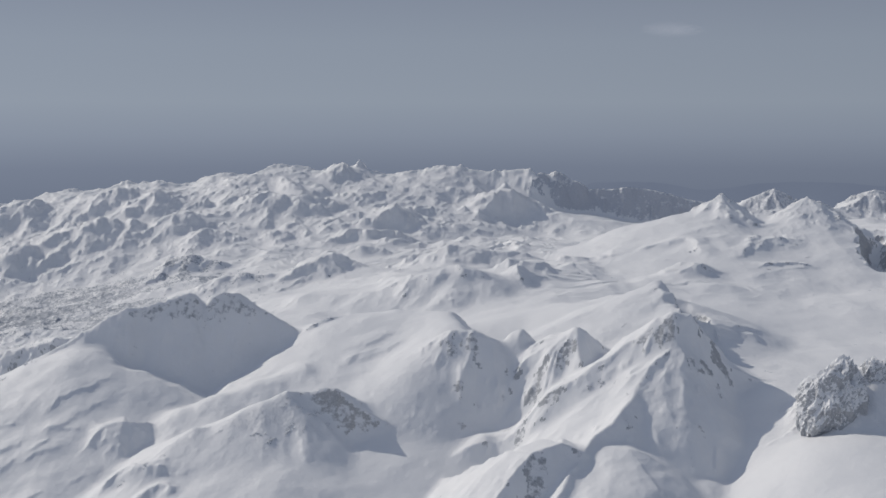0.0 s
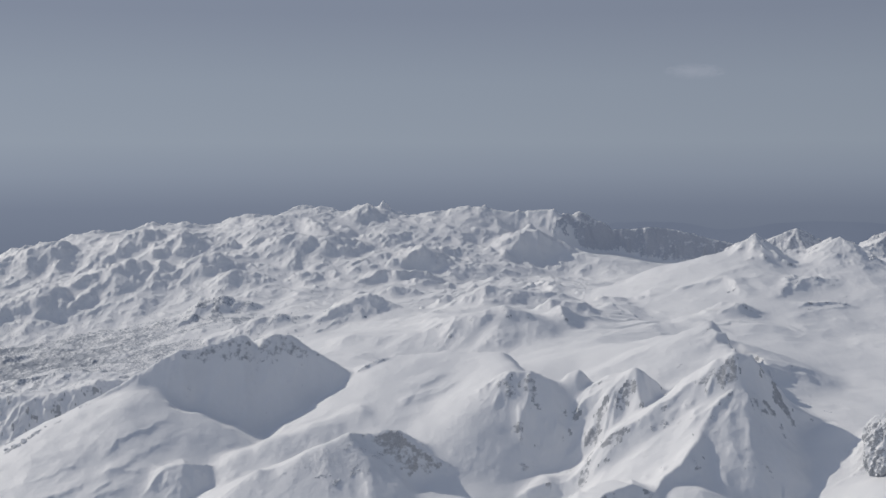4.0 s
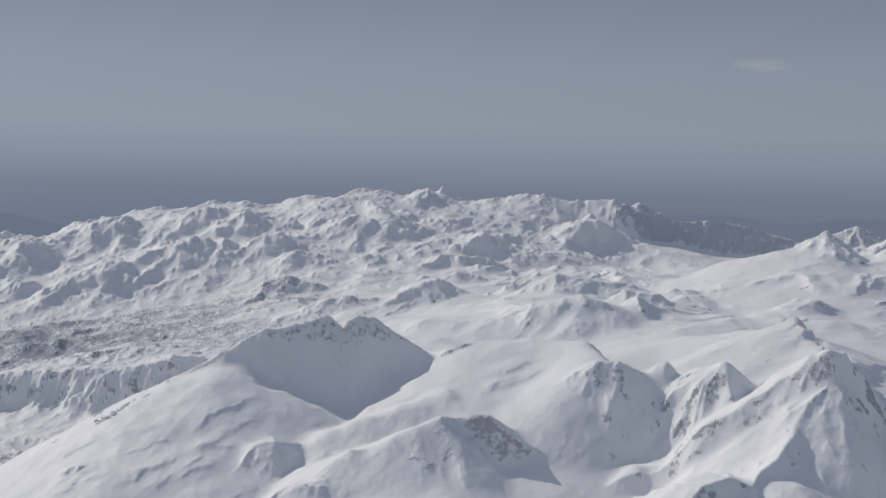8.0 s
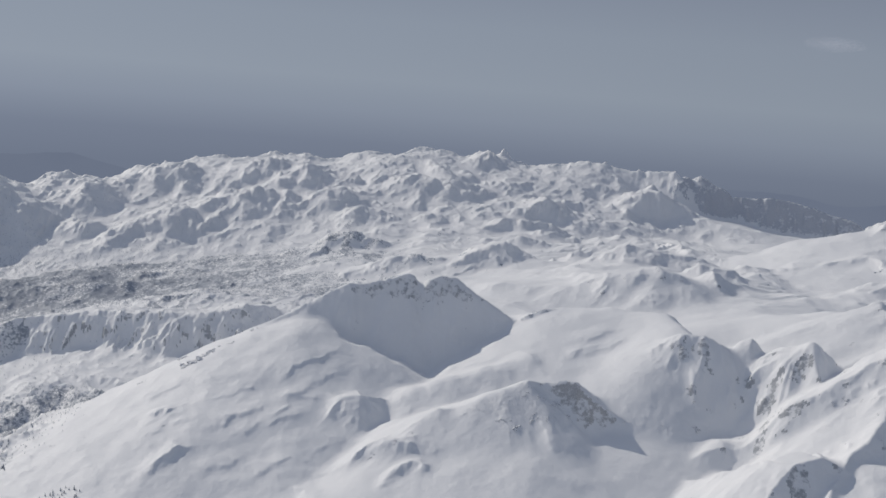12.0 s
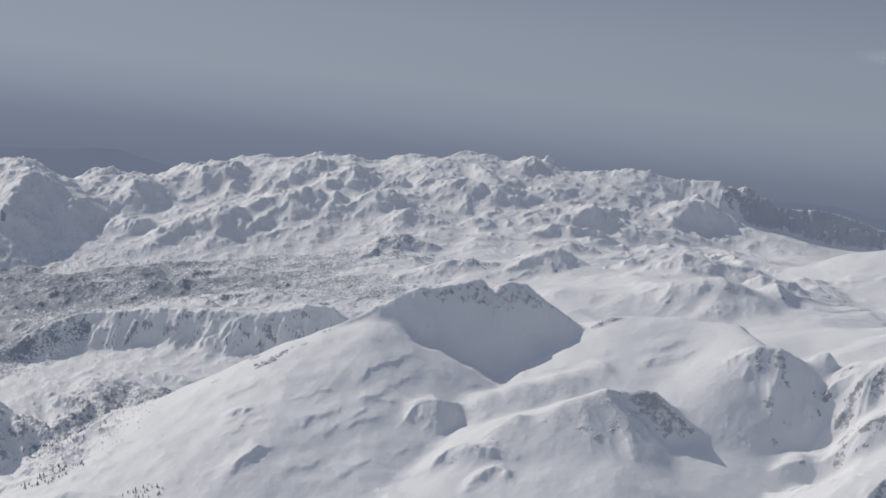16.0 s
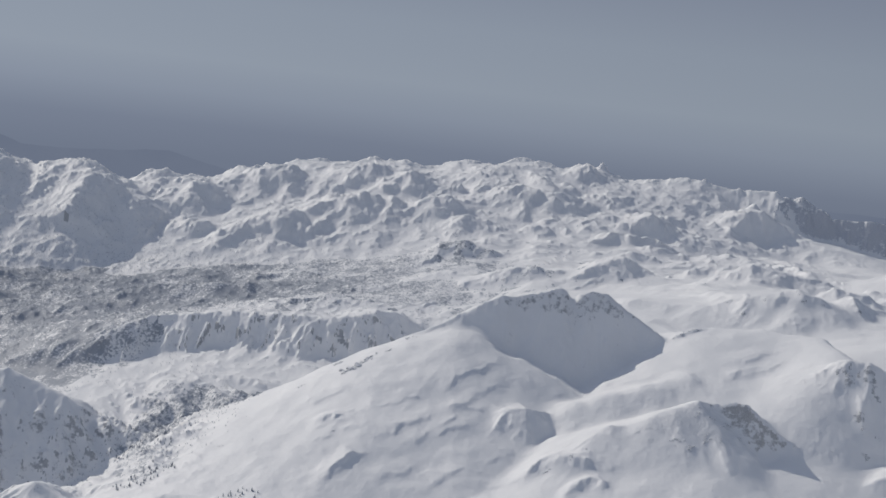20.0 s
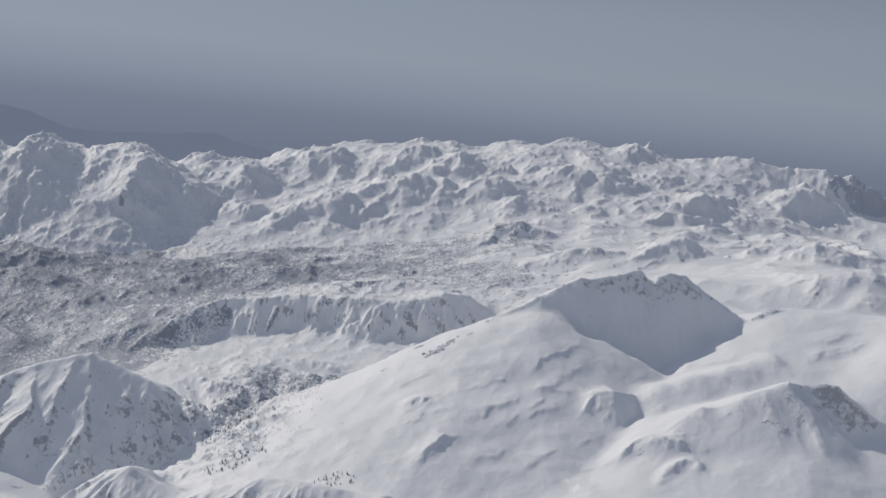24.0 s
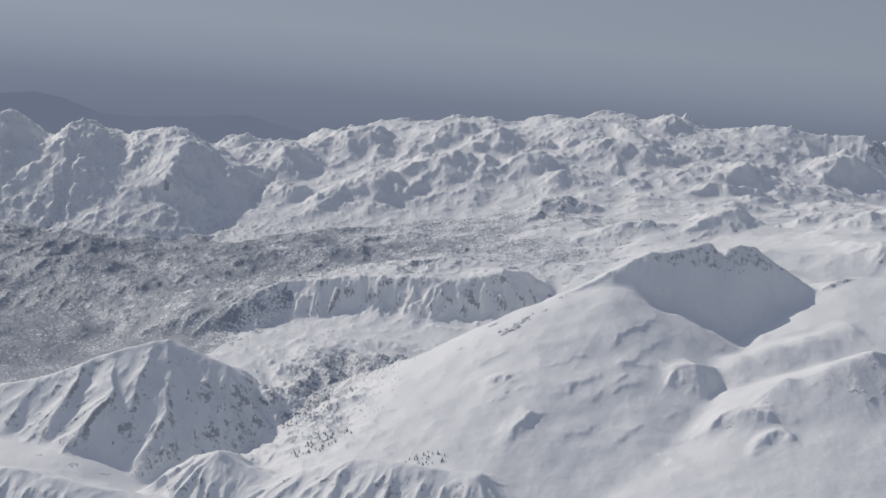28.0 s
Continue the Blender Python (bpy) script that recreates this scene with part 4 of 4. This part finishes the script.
def conifer():
    tree = tagged(new("conifer"), "small dark conifer dusted with snow on the slope", "tree", "conifers on the valley side")
    me = bpy.data.meshes.new("crown")
    me.from_pydata(*crown_mesh(rng, 5, 10)[:1], [], crown_mesh(random.Random(3), 5, 10)[1])
    me.materials.append(NEEDLES)
    new("crown", me).parent = tree
    bm = bmesh.new()
    bmesh.ops.create_cone(bm, cap_ends=True, segments=7, radius1=0.035, radius2=0.012, depth=0.5, matrix=Matrix.Translation((0, 0, 0.2)))
    me = bpy.data.meshes.new("trunk")
    bm.to_mesh(me)
    me.materials.append(BARK)
    new("trunk", me).parent = tree
    return tree


first = None
for px, py, spread, count in ((-1120, 1880, 34, 40), (-1100, 1950, 28, 26), (-1130, 2120, 60, 40), (-892, 1634, 22, 26), (-1085, 1748, 26, 34), (-1057, 1762, 24, 24)):
    for _ in range(count):
        a, r = rng.uniform(0, 6.283), spread * math.sqrt(rng.random())
        x, y = px + 1.5 * r * math.cos(a), py + r * math.sin(a)
        tall = rng.uniform(3.5, 7.5)
        m = Matrix.Translation((x, y, float(height_at(np.array(x), np.array(y))) - 0.3)) @ Matrix.Rotation(rng.uniform(0, 6.28), 4, "Z") @ Matrix.Diagonal((tall, tall, tall, 1))
        if first is None:
            first = conifer()
            first.matrix_basis = m
        else:
            other = copy_thing(first, Matrix())
            other.matrix_basis = m

gen = np.random.default_rng(7)
want = 150000
tx, ty = gen.uniform(-2700, -700, want), gen.uniform(1800, 3700, want)
keep = (gen.random(want) < woodland(tx, ty) ** 1.4 * 0.8) & (np.abs(tx + 420) < 0.47 * ty + 440)
tx, ty = tx[keep][:56000], ty[keep][:56000]
tz = height_at(tx, ty)
tv, tf = crown_mesh(random.Random(8), 2, 6)
tv = np.array(tv)
size = gen.uniform(2.0, 4.2, len(tx))
turn = gen.uniform(0, 6.28, len(tx))
co = np.stack([tv[None, :, 0] * np.cos(turn)[:, None] - tv[None, :, 1] * np.sin(turn)[:, None],
               tv[None, :, 0] * np.sin(turn)[:, None] + tv[None, :, 1] * np.cos(turn)[:, None],
               np.repeat(tv[None, :, 2], len(tx), 0)], 2) * size[:, None, None] + np.stack([tx, ty, tz - 0.4], 1)[:, None, :]
tri = np.array([f for f in tf if len(f) == 3])
idx = (np.arange(len(tx))[:, None, None] * len(tv) + tri[None]).reshape(-1, 3)
me = bpy.data.meshes.new("forest")
me.vertices.add(co.shape[0] * co.shape[1])
me.vertices.foreach_set("co", co.astype(np.float32).ravel())
me.loops.add(idx.size)
me.loops.foreach_set("vertex_index", idx.astype(np.int32).ravel())
me.polygons.add(len(idx))
me.polygons.foreach_set("loop_start", np.arange(0, idx.size, 3, dtype=np.int32))
me.update(calc_edges=True)
me.materials.append(NEEDLES)
tagged(new("forest", me), "dense dark conifer wood in the snowy valley", "forest", kind="stuff")

# ---- bare rocks breaking through the snow ----
def boulder_mesh(seed):
    bm = bmesh.new()
    bmesh.ops.create_icosphere(bm, subdivisions=2, radius=1.0)
    shift = Vector((seed * 7.1, seed * 3.3, 0))
    for vert in bm.verts:
        n = noise.noise(vert.co * 1.1 + shift) * 0.55 + noise.noise(vert.co * 2.7 + shift) * 0.25
        vert.co = Vector((vert.co.x * 1.25, vert.co.y, vert.co.z * 0.8)) * (1 + n)
    me = bpy.data.meshes.new("boulder")
    bm.to_mesh(me)
    me.materials.append(BARE_ROCK)
    return me


BOULDERS = [boulder_mesh(i) for i in range(5)]


def rock_outcrop(x, y, size, count, lean):
    """A band of broken rocks, half drowned in snow, strung out along lean (degrees)."""
    z = float(height_at(np.array(x), np.array(y)))
    thing = tagged(new("rock_outcrop"), "broken grey rocks poking out of the snow slope", "rocks", "rock outcrops")
    thing.location = (x, y, z)
    for _ in range(count):
        along, across = rng.gauss(0, 1.5) * size, rng.gauss(0, 0.6) * size
        a = radians(lean)
        px, py = along * math.cos(a) - across * math.sin(a), along * math.sin(a) + across * math.cos(a)
        r = size * rng.uniform(0.22, 0.6)
        ob = new("boulder", rng.choice(BOULDERS))
        ob.parent = thing
        ob.matrix_basis = Matrix.Translation((px, py, float(height_at(np.array(x + px), np.array(y + py))) - z - 0.1 * r)) @ Matrix.Rotation(rng.uniform(0, 6.28), 4, "Z") @ Matrix.Diagonal((r, r, r, 1))


OUTCROPS_A = [
    (-783, 1960, 6.4, 20, 25),
    (-824, 2017, 4.7, 13, 25),
    (-766, 1984, 4.6, 13, 25),
    (-707, 2036, 3.8, 10, 30),
    (-874, 1946, 3.6, 8, 30),
    (-385, 2126, 2.5, 8, 0),
    (-334, 2130, 2.5, 8, -20),
    (-524, 2107, 2.4, 6, 10),
    (-418, 2112, 2.4, 7, 80),
    (-207, 2130, 4.3, 12, 20),
    (-231, 2116, 3.1, 8, 10),
    (231, 1724, 2.8, 12, 40),
    (211, 1724, 2.2, 8, 40),
    (145, 1757, 1.6, 6, 30),
    (258, 1668, 1.6, 6, 60),
    (325, 1635, 1.1, 4, 0),
    (808, 2669, 2.3, 10, 15),
]
OUTCROPS_B = [
    (745, 2603, 2.6, 14, 10),
    (690, 2555, 2.2, 12, 10),
    (717, 2730, 2.0, 9, 60),
    (804, 2744, 2.0, 9, 30),
    (704, 2754, 4.8, 8, 60),
    (359, 2031, 2.9, 6, 45),
    (293, 1942, 2.2, 6, 45),
    (247, 1805, 2.2, 6, 50),
    (951, 2924, 6.8, 10, 0),
    (1189, 3825, 7.8, 8, 20),
    (548, 2683, 3.9, 8, 0),
    (-214, 1762, 2.2, 14, 0),
    (-187, 1767, 2.5, 16, 0),
    (-225, 1729, 2.2, 12, 60),
    (-170, 1753, 2.2, 12, -40),
    (-250, 1706, 1.6, 10, 30),
    (-203, 1724, 1.9, 12, 80),
]
OUTCROPS_C = [
    (-775, 1970, 3.7, 20, 30),
    (-798, 1951, 4.1, 22, 40),
    (-737, 1998, 2.8, 14, 30),
    (-440, 2112, 1.8, 10, 0),
    (-409, 2130, 2.2, 14, 0),
    (-360, 2135, 2.2, 14, -20),
    (-382, 2140, 1.9, 10, 0),
    (43, 1861, 1.4, 9, -60),
    (54, 1819, 1.4, 10, -60),
    (93, 1833, 1.4, 10, -50),
    (25, 1790, 1.4, 8, 0),
    (172, 1828, 1.4, 9, 60),
    (182, 1786, 1.4, 8, 60),
    (140, 1809, 1.6, 12, -60),
    (248, 1715, 1.4, 9, 50),
    (225, 1729, 1.4, 9, 50),
    (249, 1611, 1.4, 8, -40),
]
OUTCROPS_D = [
    (271, 1658, 1.1, 7, -60),
    (-1490, 1776, 1.6, 10, 20),
    (-1568, 1800, 1.6, 10, 20),
    (-1367, 1805, 1.6, 8, 60),
    (-1191, 1909, 1.7, 10, -20),
    (-1225, 1852, 1.6, 10, -20),
    (-1556, 1838, 1.4, 8, 40),
    (-1493, 1852, 1.4, 8, 40),
    (-786, 1767, 1.6, 5, 10),
    (-453, 1668, 2.2, 8, 40),
    (-422, 1672, 2.2, 9, 40),
    (-399, 1696, 1.6, 6, 50),
    (-270, 1715, 2.8, 10, 0),
    (-234, 1767, 2.8, 8, 60),
    (-1106, 1625, 2.2, 9, 0),
    (-1050, 1597, 2.2, 8, 0),
    (-1244, 1639, 2.2, 10, 50),
]
OUTCROPS_E = [
    (-1178, 1639, 1.6, 6, 0),
    (-1230, 1866, 2.8, 10, 10),
    (-1216, 1904, 2.2, 8, -20),
    (-1174, 1918, 2.2, 8, -20),
    (-1518, 1795, 2.8, 9, 20),
    (-1571, 1828, 2.2, 7, 30),
    (-1398, 1786, 2.8, 9, 0),
    (-1313, 1790, 2.2, 8, 0),
    (-1036, 2508, 3.6, 9, 20),
    (-1248, 2480, 3.6, 8, 10),
    (-1082, 2489, 2.9, 7, 70),
    (-1428, 2428, 3.5, 9, 40),
    (-873, 2489, 3.6, 8, 20),
    (-911, 2456, 2.8, 7, 20),
    (-975, 1550, 1.6, 5, 0),
    (-967, 1790, 1.6, 6, 0),
    (-916, 1786, 1.6, 5, 20),
]
OUTCROPS_F = [
    (-745, 2716, 3.9, 8, 0),
    (11, 1890, 2.8, 9, 0),
    (30, 1786, 2.8, 10, 60),
    (26, 1819, 2.2, 8, 60),
    (30, 1790, 2.8, 10, 10),
    (140, 1786, 2.8, 10, -50),
    (-1466, 1718, 3.2, 14, 20),
    (-1414, 1716, 3.0, 12, 20),
    (-1366, 1738, 2.8, 12, 40),
    (-1531, 1738, 2.6, 10, 10),
    (-1172, 1910, 2.6, 10, 0),
    (-1227, 1854, 2.6, 10, 30),
    (-1402, 1772, 2.4, 10, 60),
    (-249, 1702, 3.4, 14, 60),
    (-223, 1724, 3.0, 14, 40),
    (-192, 1758, 2.6, 10, 0),
    (97, 1776, 2.2, 6, 0),
]
for spot in OUTCROPS_A + OUTCROPS_B + OUTCROPS_C + OUTCROPS_D + OUTCROPS_E + OUTCROPS_F:
    rock_outcrop(*spot)

def rock_knob(x, y, z, wide, tall, seed, lean):
    """A weathered limestone knob: a lopsided block cut by clefts, with snow in its cracks, leaning by lean."""
    bm = bmesh.new()
    bmesh.ops.create_icosphere(bm, subdivisions=6, radius=1.0)
    for vert in bm.verts:
        p = vert.co.copy()
        n = 0.26 * noise.noise(p * 1.2 + Vector((seed, 0, 0))) + 0.10 * noise.noise(p * 2.6 + Vector((0, seed, 0)))
        cleft = 0.0
        for scale, depth in ((2.6, 0.10), (5.5, 0.07), (12.0, 0.04), (25.0, 0.018)):
            cleft += depth * (1 - 2.2 * abs(noise.noise(Vector((p.x + 0.3 * p.z, p.y, 0.55 * p.z)) * scale + Vector((seed, scale, 2)))))
        up = max(0.0, p.z)
        vert.co = Vector((p.x * wide * (1 - 0.22 * up) + lean * p.z, p.y * wide * 0.85 * (1 - 0.3 * up), p.z * tall)) * (0.92 + n + cleft)
    me = bpy.data.meshes.new("rock_tower")
    bm.to_mesh(me)
    me.materials.append(BARE_ROCK)
    ob = tagged(new("rock_tower", me), "rugged grey limestone knob speckled with snow", "rock")
    ob.location = (x, y, z)
    return ob


rock_knob(526, 1606, 328, 44, 60, 3.1, 12)
tagged(rock_knob(592, 1640, 342, 30, 44, 9.4, 8), "smaller snow-capped limestone block beside a taller knob")

# ---- one small lens cloud: thin veils, one inside the other ----
m, nodes, links = material("thin_cloud")
mixer = nodes.new("ShaderNodeMixShader")
place = nodes.new("ShaderNodeTexCoord").outputs["Object"]
mixer.inputs[0].default_value = 0.014
links.new(nodes.new("ShaderNodeBsdfTransparent").outputs[0], mixer.inputs[1])
white = node(nodes, "ShaderNodeBsdfDiffuse", Color=(0.85, 0.82, 0.83, 1))
through_light = node(nodes, "ShaderNodeBsdfTranslucent", Color=(0.85, 0.82, 0.83, 1))
glowing = nodes.new("ShaderNodeAddShader")
links.new(white.outputs[0], glowing.inputs[0])
links.new(through_light.outputs[0], glowing.inputs[1])
links.new(glowing.outputs[0], mixer.inputs[2])
links.new(mixer.outputs[0], nodes.new("ShaderNodeOutputMaterial").inputs[0])
bm = bmesh.new()
for dx, dz, rx, rz in ((0, 0, 100, 24),):
    for layer in range(3):
        k = 1 - 0.27 * layer
        bmesh.ops.create_icosphere(bm, subdivisions=3, radius=1.0, matrix=Matrix.Translation((dx, 0, dz)) @ Matrix.Diagonal((rx * k, 40 * k, rz * k, 1)))
me = bpy.data.meshes.new("cloud")
bm.to_mesh(me)
me.materials.append(m)
me.polygons.foreach_set("use_smooth", [True] * len(me.polygons))
cloud = tagged(new("cloud", me), "small thin pale lens cloud in clear sky", "cloud")
cloud.location = (735, 3945, 1014)
